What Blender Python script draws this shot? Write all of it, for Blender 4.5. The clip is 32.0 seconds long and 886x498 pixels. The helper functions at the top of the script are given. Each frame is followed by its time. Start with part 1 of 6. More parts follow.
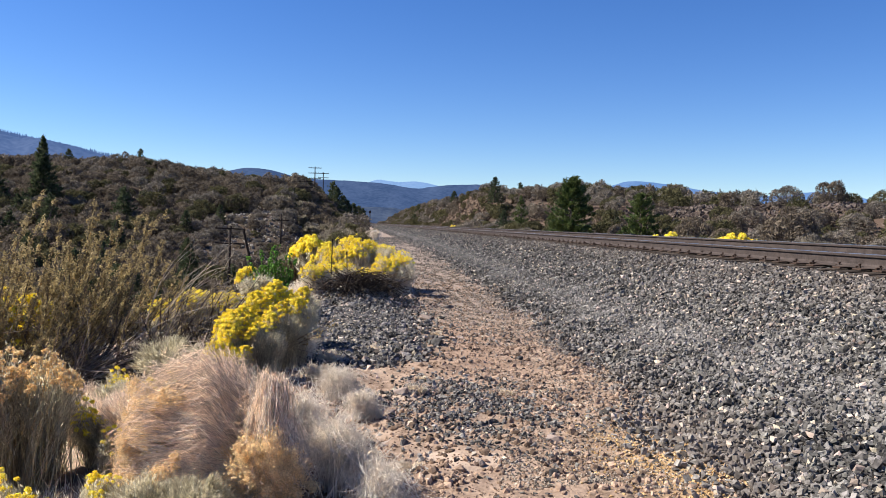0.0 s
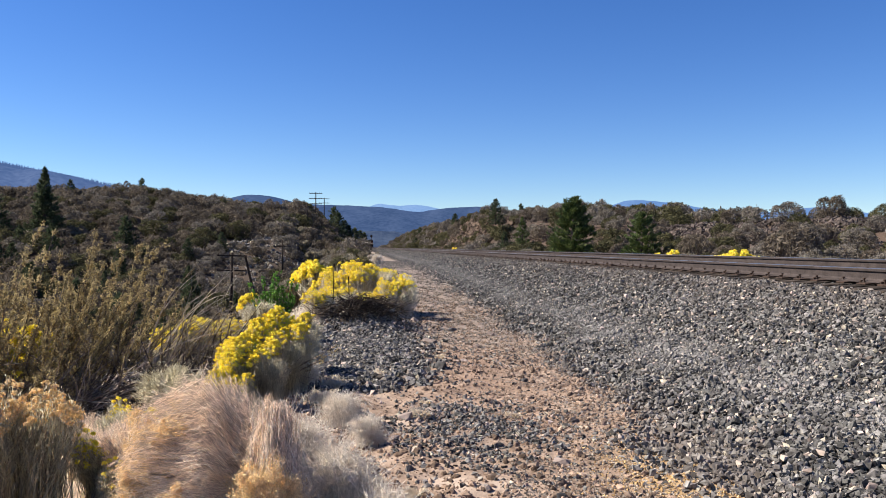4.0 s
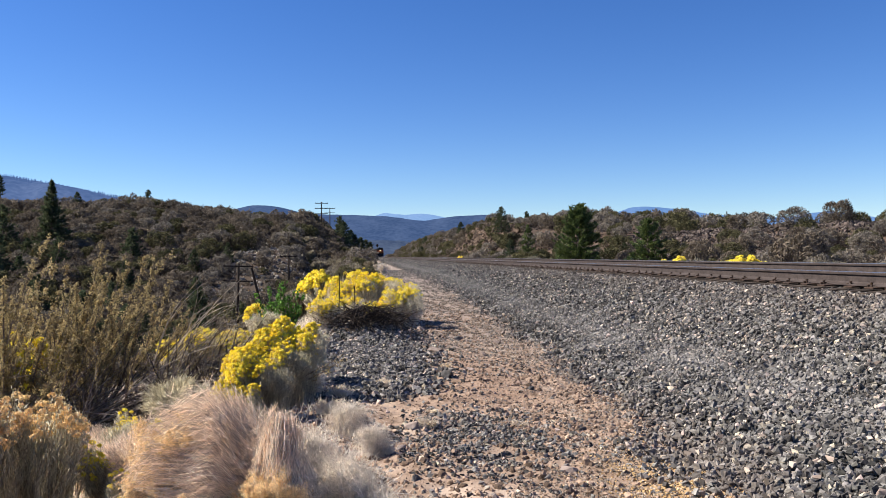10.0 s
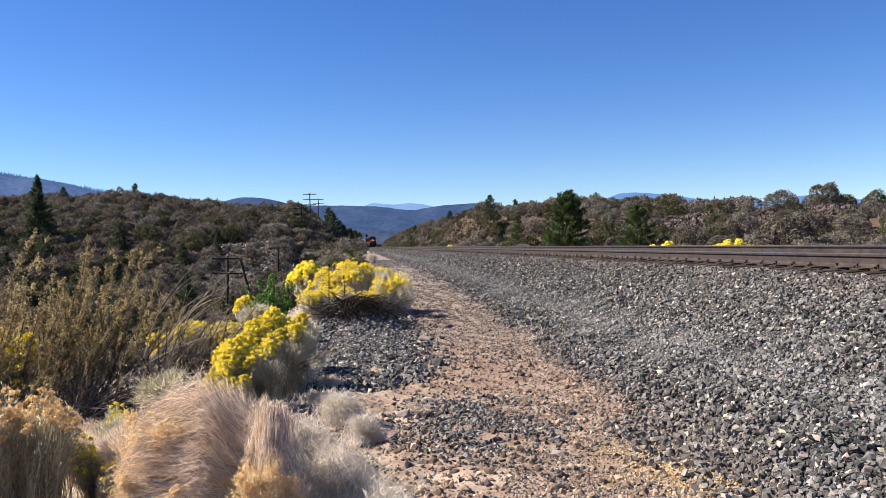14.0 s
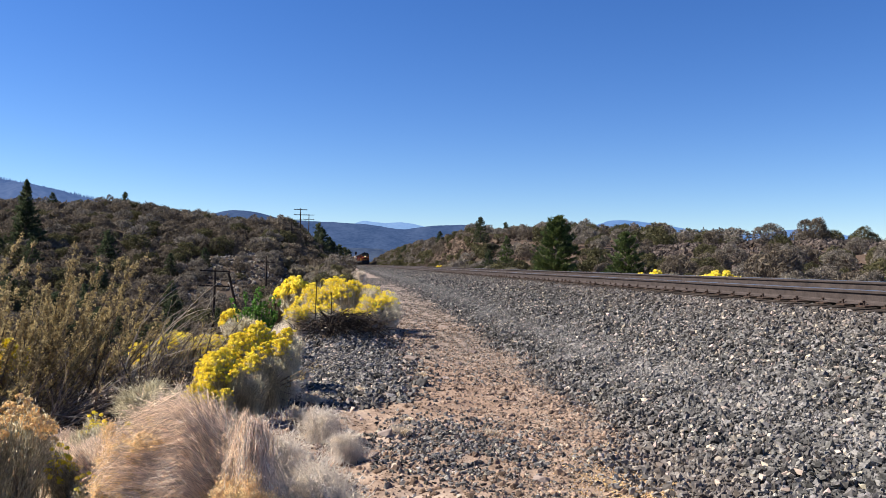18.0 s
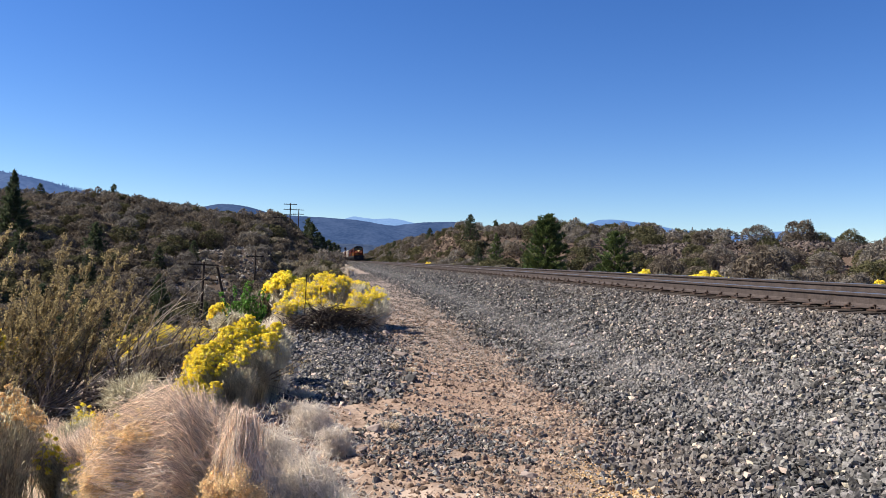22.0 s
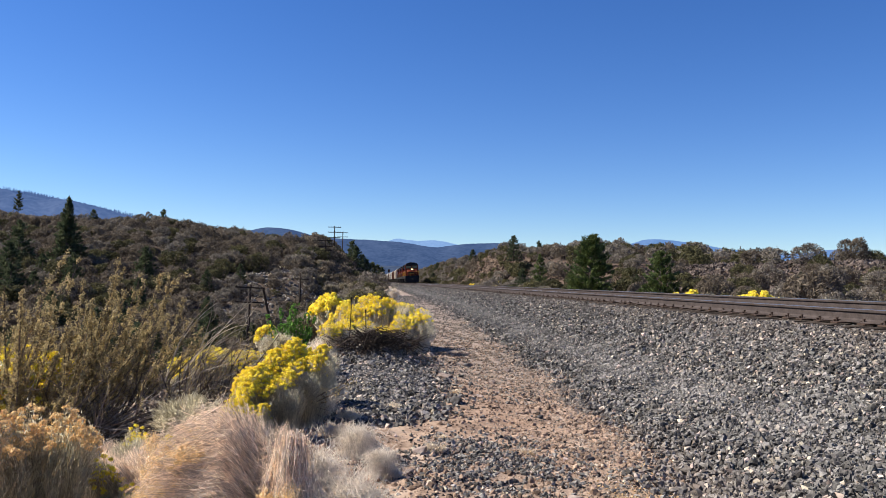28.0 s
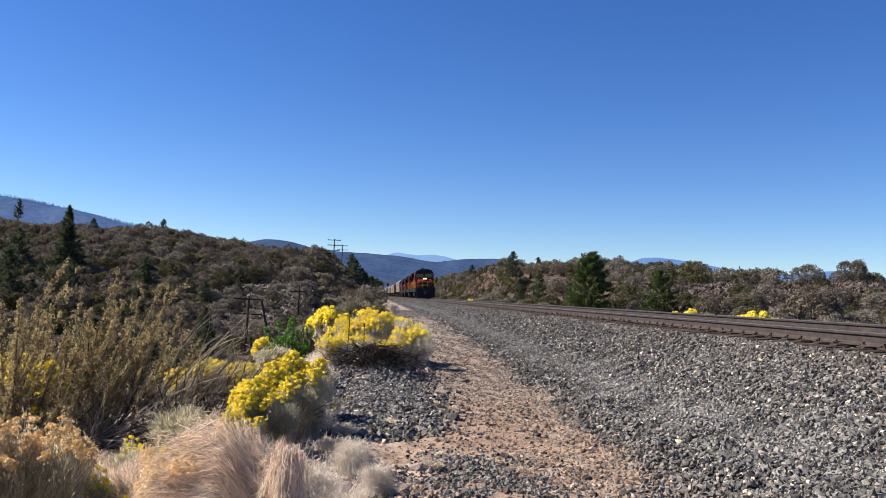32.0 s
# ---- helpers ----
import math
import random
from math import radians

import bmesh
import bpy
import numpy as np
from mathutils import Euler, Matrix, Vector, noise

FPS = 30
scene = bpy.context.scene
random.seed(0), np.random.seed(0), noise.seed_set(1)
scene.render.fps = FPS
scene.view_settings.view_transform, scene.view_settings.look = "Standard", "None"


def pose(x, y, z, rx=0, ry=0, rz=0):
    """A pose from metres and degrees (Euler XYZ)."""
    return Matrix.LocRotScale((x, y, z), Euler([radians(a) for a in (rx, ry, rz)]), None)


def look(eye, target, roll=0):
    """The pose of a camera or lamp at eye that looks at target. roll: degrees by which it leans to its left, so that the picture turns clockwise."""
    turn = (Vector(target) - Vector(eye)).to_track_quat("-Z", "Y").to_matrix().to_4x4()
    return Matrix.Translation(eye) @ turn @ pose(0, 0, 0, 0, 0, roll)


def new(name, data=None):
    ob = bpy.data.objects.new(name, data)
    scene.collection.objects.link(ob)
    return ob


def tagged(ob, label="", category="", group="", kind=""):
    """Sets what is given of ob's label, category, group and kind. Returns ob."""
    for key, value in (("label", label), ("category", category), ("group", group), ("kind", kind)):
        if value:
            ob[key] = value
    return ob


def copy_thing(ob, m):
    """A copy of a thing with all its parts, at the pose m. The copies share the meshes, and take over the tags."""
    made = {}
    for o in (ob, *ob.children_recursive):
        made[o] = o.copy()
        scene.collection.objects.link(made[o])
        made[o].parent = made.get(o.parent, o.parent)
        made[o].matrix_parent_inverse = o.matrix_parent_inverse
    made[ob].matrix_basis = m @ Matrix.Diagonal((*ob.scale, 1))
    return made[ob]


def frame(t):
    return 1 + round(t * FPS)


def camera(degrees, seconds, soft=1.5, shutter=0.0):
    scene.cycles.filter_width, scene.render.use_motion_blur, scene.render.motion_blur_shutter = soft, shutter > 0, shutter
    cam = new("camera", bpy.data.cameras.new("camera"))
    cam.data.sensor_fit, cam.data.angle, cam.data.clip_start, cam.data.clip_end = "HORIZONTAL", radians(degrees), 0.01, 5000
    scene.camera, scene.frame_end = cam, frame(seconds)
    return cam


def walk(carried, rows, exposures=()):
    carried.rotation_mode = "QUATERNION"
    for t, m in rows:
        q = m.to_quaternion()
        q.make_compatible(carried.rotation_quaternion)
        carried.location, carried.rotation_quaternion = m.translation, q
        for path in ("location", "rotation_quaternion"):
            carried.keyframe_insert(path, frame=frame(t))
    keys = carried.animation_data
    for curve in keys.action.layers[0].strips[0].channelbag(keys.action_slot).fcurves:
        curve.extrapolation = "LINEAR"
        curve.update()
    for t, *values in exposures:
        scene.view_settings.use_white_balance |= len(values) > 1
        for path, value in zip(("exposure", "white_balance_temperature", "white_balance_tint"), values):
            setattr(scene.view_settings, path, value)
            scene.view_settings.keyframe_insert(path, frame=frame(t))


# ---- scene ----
cam = camera(58.6, 32.0, soft=0.6)
PATH = [
    (0, pose(-0.021, -0.028, 1.514, 88.233, -1.357, -6.011)),
    (0.5, pose(-0.013, -0.006, 1.513, 88.210, -0.623, -6.055)),
    (1, pose(-0.016, -0.022, 1.510, 88.490, -0.001, -5.824)),
    (1.5, pose(-0.015, -0.027, 1.513, 89.168, 0.318, -5.323)),
    (2, pose(-0.004, -0.022, 1.512, 89.172, 0.394, -5.393)),
    (2.5, pose(-0.011, -0.001, 1.509, 88.684, 0.383, -5.690)),
    (3, pose(-0.014, 0.006, 1.507, 88.827, -0.233, -5.829)),
    (3.5, pose(-0.015, 0.007, 1.510, 89.394, -0.350, -5.847)),
    (5.5, pose(-0.007, -0.006, 1.515, 90.599, 0.685, -6.061)),
    (6, pose(-0.005, -0.007, 1.515, 90.842, 0.717, -5.920)),
    (6.5, pose(-0.004, -0.011, 1.517, 91.007, 0.834, -5.808)),
    (7, pose(-0.004, -0.003, 1.514, 91.086, 0.958, -5.747)),
    (7.5, pose(0.002, -0.004, 1.516, 91.006, 1.029, -5.804)),
    (8, pose(-0.005, 0.002, 1.515, 90.910, 0.862, -5.854)),
    (8.5, pose(-0.006, 0.006, 1.514, 90.894, 0.629, -5.753)),
    (9, pose(-0.007, 0.011, 1.510, 90.936, 0.410, -5.723)),
    (9.5, pose(-0.008, -0.005, 1.509, 90.875, 0.399, -5.594)),
    (10, pose(-0.003, 0.009, 1.512, 90.502, 0.391, -5.466)),
    (10.5, pose(-0.006, 0.015, 1.508, 90.146, 0.256, -5.532)),
    (11, pose(-0.001, 0.012, 1.506, 89.817, 0.794, -5.729)),
    (11.5, pose(0.004, 0.018, 1.501, 89.412, 1.131, -6.127)),
    (12, pose(0.002, 0.007, 1.499, 89.177, 1.153, -6.319)),
    (12.5, pose(-0.004, -0.005, 1.499, 89.281, 0.983, -6.196)),
    (13, pose(0.000, 0.000, 1.500, 89.360, 1.000, -6.088)),
    (13.5, pose(0.001, -0.010, 1.505, 89.565, 1.201, -6.130)),
    (14, pose(0.004, -0.008, 1.503, 89.698, 1.347, -6.224)),
    (14.5, pose(0.000, -0.021, 1.507, 89.884, 1.308, -6.246)),
    (16.5, pose(-0.004, -0.018, 1.502, 90.283, 0.747, -6.362)),
    (17, pose(-0.012, -0.028, 1.501, 90.416, 0.720, -5.670)),
    (17.5, pose(-0.003, -0.019, 1.510, 90.813, 0.417, -5.529)),
    (18, pose(0.008, 0.004, 1.499, 91.184, -0.810, -7.019)),
    (18.5, pose(-0.002, -0.011, 1.500, 91.355, -1.372, -7.581)),
    (19, pose(0.005, -0.018, 1.487, 90.651, -0.807, -7.683)),
    (19.5, pose(0.009, -0.008, 1.486, 90.166, -0.543, -8.113)),
    (20, pose(-0.001, -0.010, 1.489, 90.585, -1.211, -8.207)),
    (20.5, pose(-0.004, -0.011, 1.488, 90.841, -1.397, -8.080)),
    (21, pose(-0.005, -0.003, 1.484, 90.474, -1.259, -8.070)),
    (21.5, pose(-0.008, -0.009, 1.486, 90.482, -1.310, -8.054)),
    (22, pose(-0.008, -0.021, 1.494, 90.974, -1.586, -7.790)),
    (22.5, pose(-0.015, -0.023, 1.490, 91.301, -1.745, -7.669)),
    (23, pose(-0.015, -0.027, 1.492, 91.450, -1.331, -6.919)),
    (23.5, pose(-0.022, -0.038, 1.492, 91.507, -1.216, -6.062)),
    (24, pose(-0.029, -0.034, 1.498, 91.836, -1.272, -5.268)),
    (24.5, pose(-0.029, -0.038, 1.498, 92.192, -1.281, -4.824)),
    (25, pose(-0.020, -0.045, 1.496, 92.115, -0.998, -4.569)),
    (25.5, pose(-0.022, -0.039, 1.494, 91.801, -1.012, -4.574)),
    (27.5, pose(-0.022, -0.047, 1.496, 92.378, -1.071, -4.674)),
    (28, pose(-0.023, -0.051, 1.498, 92.455, -1.220, -4.650)),
    (28.5, pose(-0.026, -0.044, 1.494, 92.680, -1.212, -4.701)),
    (29, pose(-0.034, -0.043, 1.488, 92.816, -1.186, -5.126)),
    (29.5, pose(-0.032, -0.060, 1.500, 93.302, -1.452, -5.407)),
    (30, pose(-0.030, -0.041, 1.498, 94.022, -1.661, -5.253)),
    (30.5, pose(-0.039, -0.051, 1.501, 94.312, -1.842, -4.873)),
    (31, pose(-0.039, -0.043, 1.493, 93.916, -2.010, -4.667)),
    (31.5, pose(-0.032, -0.042, 1.503, 93.578, -2.145, -4.666)),
    (32, pose(-0.029, -0.042, 1.506, 93.527, -2.202, -4.744)),
]

walk(cam, PATH, [(0.0, 0.98), (3.0, 0.97), (7.0, 0.84), (10.0, 0.95), (13.0, 1.02), (17.0, 0.96), (21.0, 0.95), (25.0, 0.90), (28.0, 0.92), (30.0, 0.90), (32.0, 0.91)])


# ---- world, sun ----
SUN_TO = Vector((-0.72, 0.17, 0.66)).normalized()
world = bpy.data.worlds.new("sky")
scene.world = world
world.use_nodes = True
wn = world.node_tree.nodes
sky = wn.new("ShaderNodeTexSky")
sky.sky_type = "NISHITA"
sky.sun_disc = False
sky.sun_elevation = math.asin(SUN_TO.z)
sky.sun_rotation = math.atan2(SUN_TO.x, SUN_TO.y)
sky.altitude = 1200
sky.air_density = 1.0
sky.dust_density = 0.0
sky.ozone_density = 5.0
wn["Background"].inputs["Strength"].default_value = 0.074
tint = wn.new("ShaderNodeHueSaturation")
tint.inputs["Saturation"].default_value = 1.22
tint.inputs["Hue"].default_value = 0.513
world.node_tree.links.new(sky.outputs[0], tint.inputs["Color"])
world.node_tree.links.new(tint.outputs[0], wn["Background"].inputs["Color"])

sun = new("sun", bpy.data.lights.new("sun", "SUN"))
sun.data.energy = 5.0
sun.data.angle = radians(0.53)
sun.data.color = (1.0, 0.93, 0.82)
sun.matrix_world = look(SUN_TO * 60, (0, 0, 0))


# ---- materials ----
def surf(name, c1, c2, scale=4.0, rough=0.9, bump=0.3, bump_scale=None, vary="", spread=0.35, metal=0.0,
         glow=None, thin=0.0, coord="world", stain=None, hue=0.0, pale=None):
    """A grained surface: two tones at two scales, a relief, optional variation by piece or by thing."""
    m = bpy.data.materials.new(name)
    m.use_nodes = True
    nt = m.node_tree
    n, l = nt.nodes, nt.links
    b = n["Principled BSDF"]
    b.inputs["Roughness"].default_value = rough
    b.inputs["Metallic"].default_value = metal
    if not metal and rough > 0.4:
        b.inputs["Specular IOR Level"].default_value = 0.15
    if coord == "world":
        co = n.new("ShaderNodeNewGeometry").outputs["Position"]
    else:
        co = n.new("ShaderNodeTexCoord").outputs["Object"]
    fine = n.new("ShaderNodeTexNoise")
    fine.inputs["Scale"].default_value = scale * 6
    fine.inputs["Detail"].default_value = 5
    broad = n.new("ShaderNodeTexNoise")
    broad.inputs["Scale"].default_value = scale
    broad.inputs["Detail"].default_value = 3
    l.new(co, fine.inputs["Vector"])
    l.new(co, broad.inputs["Vector"])
    add = n.new("ShaderNodeMath")
    add.operation = "ADD"
    l.new(fine.outputs["Fac"], add.inputs[0])
    l.new(broad.outputs["Fac"], add.inputs[1])
    rmp = n.new("ShaderNodeMapRange")
    rmp.inputs["From Min"].default_value = 0.75
    rmp.inputs["From Max"].default_value = 1.25
    l.new(add.outputs[0], rmp.inputs["Value"])
    mix = n.new("ShaderNodeMix")
    mix.data_type = "RGBA"
    l.new(rmp.outputs[0], mix.inputs["Factor"])
    mix.inputs["A"].default_value = (*c1, 1)
    mix.inputs["B"].default_value = (*c2, 1)
    col = mix.outputs["Result"]
    if stain:
        (sc, ssize, sthr) = stain
        sn = n.new("ShaderNodeTexNoise")
        sn.inputs["Scale"].default_value = ssize
        sn.inputs["Detail"].default_value = 6
        l.new(co, sn.inputs["Vector"])
        sr = n.new("ShaderNodeMapRange")
        sr.inputs["From Min"].default_value = sthr
        sr.inputs["From Max"].default_value = sthr + 0.08
        l.new(sn.outputs["Fac"], sr.inputs["Value"])
        sm_ = n.new("ShaderNodeMix")
        sm_.data_type = "RGBA"
        l.new(sr.outputs[0], sm_.inputs["Factor"])
        l.new(col, sm_.inputs["A"])
        sm_.inputs["B"].default_value = (*sc, 1)
        col = sm_.outputs["Result"]
    if vary:
        if vary == "island":
            r = n.new("ShaderNodeNewGeometry").outputs["Random Per Island"]
        else:
            r = n.new("ShaderNodeObjectInfo").outputs["Random"]
        if pale:
            pw = n.new("ShaderNodeTexWhiteNoise")
            pw.noise_dimensions = "1D"
            pa = n.new("ShaderNodeMath")
            pa.operation = "ADD"
            l.new(r, pa.inputs[0])
            pa.inputs[1].default_value = 3.7
            l.new(pa.outputs[0], pw.inputs["W"])
            pr = n.new("ShaderNodeMapRange")
            pr.inputs["From Min"].default_value = 0.84
            pr.inputs["From Max"].default_value = 0.98
            l.new(pw.outputs["Value"], pr.inputs["Value"])
            pm = n.new("ShaderNodeMix")
            pm.data_type = "RGBA"
            l.new(pr.outputs[0], pm.inputs["Factor"])
            l.new(col, pm.inputs["A"])
            pm.inputs["B"].default_value = (*pale, 1)
            col = pm.outputs["Result"]
        vr = n.new("ShaderNodeMapRange")
        vr.inputs["To Min"].default_value = 1 - spread
        vr.inputs["To Max"].default_value = 1 + spread
        l.new(r, vr.inputs["Value"])
        hs = n.new("ShaderNodeHueSaturation")
        l.new(col, hs.inputs["Color"])
        l.new(vr.outputs[0], hs.inputs["Value"])
        if hue:
            wnz = n.new("ShaderNodeTexWhiteNoise")
            wnz.noise_dimensions = "1D"
            l.new(r, wnz.inputs["W"])
            hr = n.new("ShaderNodeMapRange")
            hr.inputs["To Min"].default_value = 0.5 - hue
            hr.inputs["To Max"].default_value = 0.5 + hue
            l.new(wnz.outputs["Value"], hr.inputs["Value"])
            l.new(hr.outputs[0], hs.inputs["Hue"])
        col = hs.outputs["Color"]
    l.new(col, b.inputs["Base Color"])
    if bump:
        bn = n.new("ShaderNodeTexNoise")
        bn.inputs["Scale"].default_value = bump_scale or scale * 10
        bn.inputs["Detail"].default_value = 4
        l.new(co, bn.inputs["Vector"])
        bp = n.new("ShaderNodeBump")
        bp.inputs["Strength"].default_value = bump
        bp.inputs["Distance"].default_value = 0.4 / (bump_scale or scale * 10)
        l.new(bn.outputs["Fac"], bp.inputs["Height"])
        l.new(bp.outputs[0], b.inputs["Normal"])
    if glow:
        b.inputs["Emission Color"].default_value = (*glow[0], 1)
        b.inputs["Emission Strength"].default_value = glow[1]
    if thin:
        tr = n.new("ShaderNodeBsdfTranslucent")
        l.new(col, tr.inputs["Color"])
        ms = n.new("ShaderNodeMixShader")
        ms.inputs[0].default_value = thin
        l.new(b.outputs[0], ms.inputs[1])
        l.new(tr.outputs[0], ms.inputs[2])
        l.new(ms.outputs[0], n["Material Output"].inputs["Surface"])
    return m


def zone_mask(nt, co, x0, x1, y0, y1, soft, wob=0.5, wscale=1.5):
    """A soft-edged patch of the plan, with an uneven edge; returns its factor."""
    n, l = nt.nodes, nt.links
    nz = n.new("ShaderNodeTexNoise")
    nz.inputs["Scale"].default_value = wscale
    nz.inputs["Detail"].default_value = 5
    l.new(co, nz.inputs["Vector"])
    sep = n.new("ShaderNodeSeparateXYZ")
    l.new(co, sep.inputs[0])

    def band(v, a, b):
        c = n.new("ShaderNodeMath"); c.operation = "SUBTRACT"
        l.new(v, c.inputs[0]); c.inputs[1].default_value = (a + b) / 2
        d = n.new("ShaderNodeMath"); d.operation = "ABSOLUTE"
        l.new(c.outputs[0], d.inputs[0])
        e = n.new("ShaderNodeMath"); e.operation = "SUBTRACT"
        e.inputs[0].default_value = abs(b - a) / 2 - wob / 2
        l.new(d.outputs[0], e.inputs[1])
        return e.outputs[0]

    lo = n.new("ShaderNodeMath"); lo.operation = "MINIMUM"
    l.new(band(sep.outputs["X"], x0, x1), lo.inputs[0])
    l.new(band(sep.outputs["Y"], y0, y1), lo.inputs[1])
    w = n.new("ShaderNodeMath"); w.operation = "MULTIPLY_ADD"
    l.new(nz.outputs["Fac"], w.inputs[0]); w.inputs[1].default_value = wob * 2
    l.new(lo.outputs[0], w.inputs[2])
    r = n.new("ShaderNodeMapRange")
    r.inputs["From Min"].default_value = wob - soft
    r.inputs["From Max"].default_value = wob + soft
    l.new(w.outputs[0], r.inputs["Value"])
    return r.outputs[0]


def overlay(m, mask_args, colour, strength=1.0):
    """Lays a second colour over a surface inside a patch of the plan."""
    nt = m.node_tree
    n, l = nt.nodes, nt.links
    b = n["Principled BSDF"]
    old = b.inputs["Base Color"].links[0].from_socket
    co = n.new("ShaderNodeNewGeometry").outputs["Position"]
    f = zone_mask(nt, co, *mask_args)
    ml = n.new("ShaderNodeMath"); ml.operation = "MULTIPLY"
    l.new(f, ml.inputs[0]); ml.inputs[1].default_value = strength
    nz = n.new("ShaderNodeTexNoise"); nz.inputs["Scale"].default_value = 18; nz.inputs["Detail"].default_value = 4
    l.new(co, nz.inputs["Vector"])
    cm = n.new("ShaderNodeMix"); cm.data_type = "RGBA"
    l.new(nz.outputs["Fac"], cm.inputs["Factor"])
    cm.inputs["A"].default_value = (*[c * 0.6 for c in colour], 1)
    cm.inputs["B"].default_value = (*[min(1, c * 1.4) for c in colour], 1)
    mx = n.new("ShaderNodeMix"); mx.data_type = "RGBA"
    l.new(ml.outputs[0], mx.inputs["Factor"])
    l.new(old, mx.inputs["A"])
    l.new(cm.outputs["Result"], mx.inputs["B"])
    l.new(mx.outputs["Result"], b.inputs["Base Color"])


DIRT = surf("dirt", (0.165, 0.113, 0.081), (0.385, 0.28, 0.206), 3.5, 0.95, 1.0, 45, stain=((0.43, 0.33, 0.255), 1.1, 0.57))
overlay(DIRT, (-3, 6, 11.5, 400, 1.2, 1.5, 0.7), (0.25, 0.20, 0.165), 0.7)
# Brown hillside soil, darkened further for the shade between bushes.
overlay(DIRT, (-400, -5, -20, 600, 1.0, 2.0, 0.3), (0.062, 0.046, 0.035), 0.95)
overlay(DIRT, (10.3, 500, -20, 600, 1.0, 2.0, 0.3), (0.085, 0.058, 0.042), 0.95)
overlay(DIRT, (-0.9, 1.0, 8.6, 14.5, 0.25, 0.7), (0.07, 0.068, 0.068), 0.85)
overlay(DIRT, (0.4, 1.5, 5.7, 8.0, 0.2, 0.6), (0.13, 0.12, 0.115), 0.6)
overlay(DIRT, (0.5, 2.3, 6.2, 12.5, 0.5, 0.9, 0.8), (0.25, 0.155, 0.105), 0.5)
overlay(DIRT, (1.5, 2.75, 3.6, 5.9, 0.2, 0.6, 2.5), (0.40, 0.265, 0.13), 0.85)
# Dark soil under the brush heap, its shade put into the dirt colour too.
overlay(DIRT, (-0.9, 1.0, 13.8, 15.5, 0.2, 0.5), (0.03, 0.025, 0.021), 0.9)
overlay(DIRT, (13, 24, 98, 158, 1.5, 2.0, 0.3), (0.05, 0.036, 0.027), 0.9)
overlay(DIRT, (-80, 80, 300, 900, 6.0, 8.0, 0.05), (0.10, 0.075, 0.055), 0.9)
# Near-black bed: shade in the gaps between stones is put into this colour.
BALLAST_SHADE = surf("ballast", (0.012, 0.011, 0.010), (0.06, 0.054, 0.049), 9, 1.0, 1.0, 30)
BALLAST_SHADE.node_tree.nodes["Principled BSDF"].inputs["Specular IOR Level"].default_value = 0.15
STONE = surf("ballast_stone", (0.04, 0.038, 0.036), (0.22, 0.204, 0.187), 6, 0.85, 0.5, 60, vary="island", spread=0.75, hue=0.03, pale=(0.40, 0.325, 0.255))
STONE_OB = surf("ballast_stone_single", (0.04, 0.038, 0.036), (0.22, 0.204, 0.187), 6, 0.85, 0.5, 60, vary="object", spread=0.75, hue=0.03, pale=(0.40, 0.325, 0.255))
for bm_, much in ((BALLAST_SHADE, 0.12), (STONE, 0.5), (STONE_OB, 0.5)):
    overlay(bm_, (3.3, 4.2, -10, 120, 0.4, 0.6, 1.1), (0.32, 0.30, 0.28), much)
    overlay(bm_, (5.1, 6.8, -10, 120, 0.5, 0.7, 0.9), (0.125, 0.10, 0.083), 0.4)
    overlay(bm_, (1.9, 2.9, -10, 120, 0.35, 0.7, 0.9), (0.25, 0.20, 0.165), 0.45)
SAND = surf("orange_pebble", (0.34, 0.21, 0.09), (0.58, 0.40, 0.20), 5, 0.95, 0.4, 50, vary="island", spread=0.4)
GRIT = surf("track_grit", (0.13, 0.107, 0.086), (0.40, 0.34, 0.275), 5, 0.95, 0.4, 50, vary="island", spread=0.6)
PINKSTEM = surf("tan_dead_twig", (0.74, 0.615, 0.49), (0.94, 0.845, 0.73), 5, 0.5, 0, vary="island", spread=0.5, thin=0.4)
CLOD = surf("dirt_clod", (0.145, 0.097, 0.068), (0.35, 0.25, 0.182), 5, 0.95, 0.6, 50, vary="island", spread=0.6)
ROCK = surf("field_rock", (0.17, 0.13, 0.11), (0.34, 0.27, 0.23), 3, 0.9, 0.7, 25, vary="object", spread=0.25)
DROCK = surf("dark_field_rock", (0.05, 0.048, 0.047), (0.14, 0.13, 0.125), 3, 0.9, 0.7, 25, vary="object", spread=0.25)
GREYROCK = surf("grey_rock", (0.115, 0.102, 0.089), (0.285, 0.257, 0.226), 0.7, 0.95, 0.8, 4, vary="island", spread=0.3)
LAVA = surf("lava_rock", (0.035, 0.029, 0.027), (0.13, 0.10, 0.085), 0.7, 0.95, 0.8, 4, vary="island", spread=0.5)
CUTROCK = surf("cut_rock", (0.05, 0.035, 0.027), (0.18, 0.128, 0.092), 0.5, 0.95, 0.8, 3, vary="island", spread=0.35)
RUST = surf("rusted_rail", (0.04, 0.031, 0.028), (0.078, 0.061, 0.055), 6, 0.75, 0.3, 60)
SHINE = surf("worn_railhead", (0.32, 0.31, 0.30), (0.42, 0.41, 0.40), 5, 0.28, 0.05, metal=0.9)
TIE = surf("tie_wood", (0.025, 0.019, 0.015), (0.085, 0.065, 0.05), 7, 0.95, 0.7, 40, vary="object", spread=0.3)
IRON = surf("old_iron", (0.03, 0.022, 0.018), (0.08, 0.05, 0.036), 12, 0.8, 0.3)
POLEWOOD = surf("pole_wood", (0.02, 0.015, 0.012), (0.05, 0.037, 0.029), 3, 0.95, 0.5, 25)
BARK = surf("bark", (0.055, 0.042, 0.034), (0.14, 0.11, 0.09), 6, 0.95, 0.6, 30)
PALEWOOD = surf("bleached_branch", (0.20, 0.165, 0.13), (0.44, 0.375, 0.305), 8, 0.9, 0.3, 60, vary="island", spread=0.35)
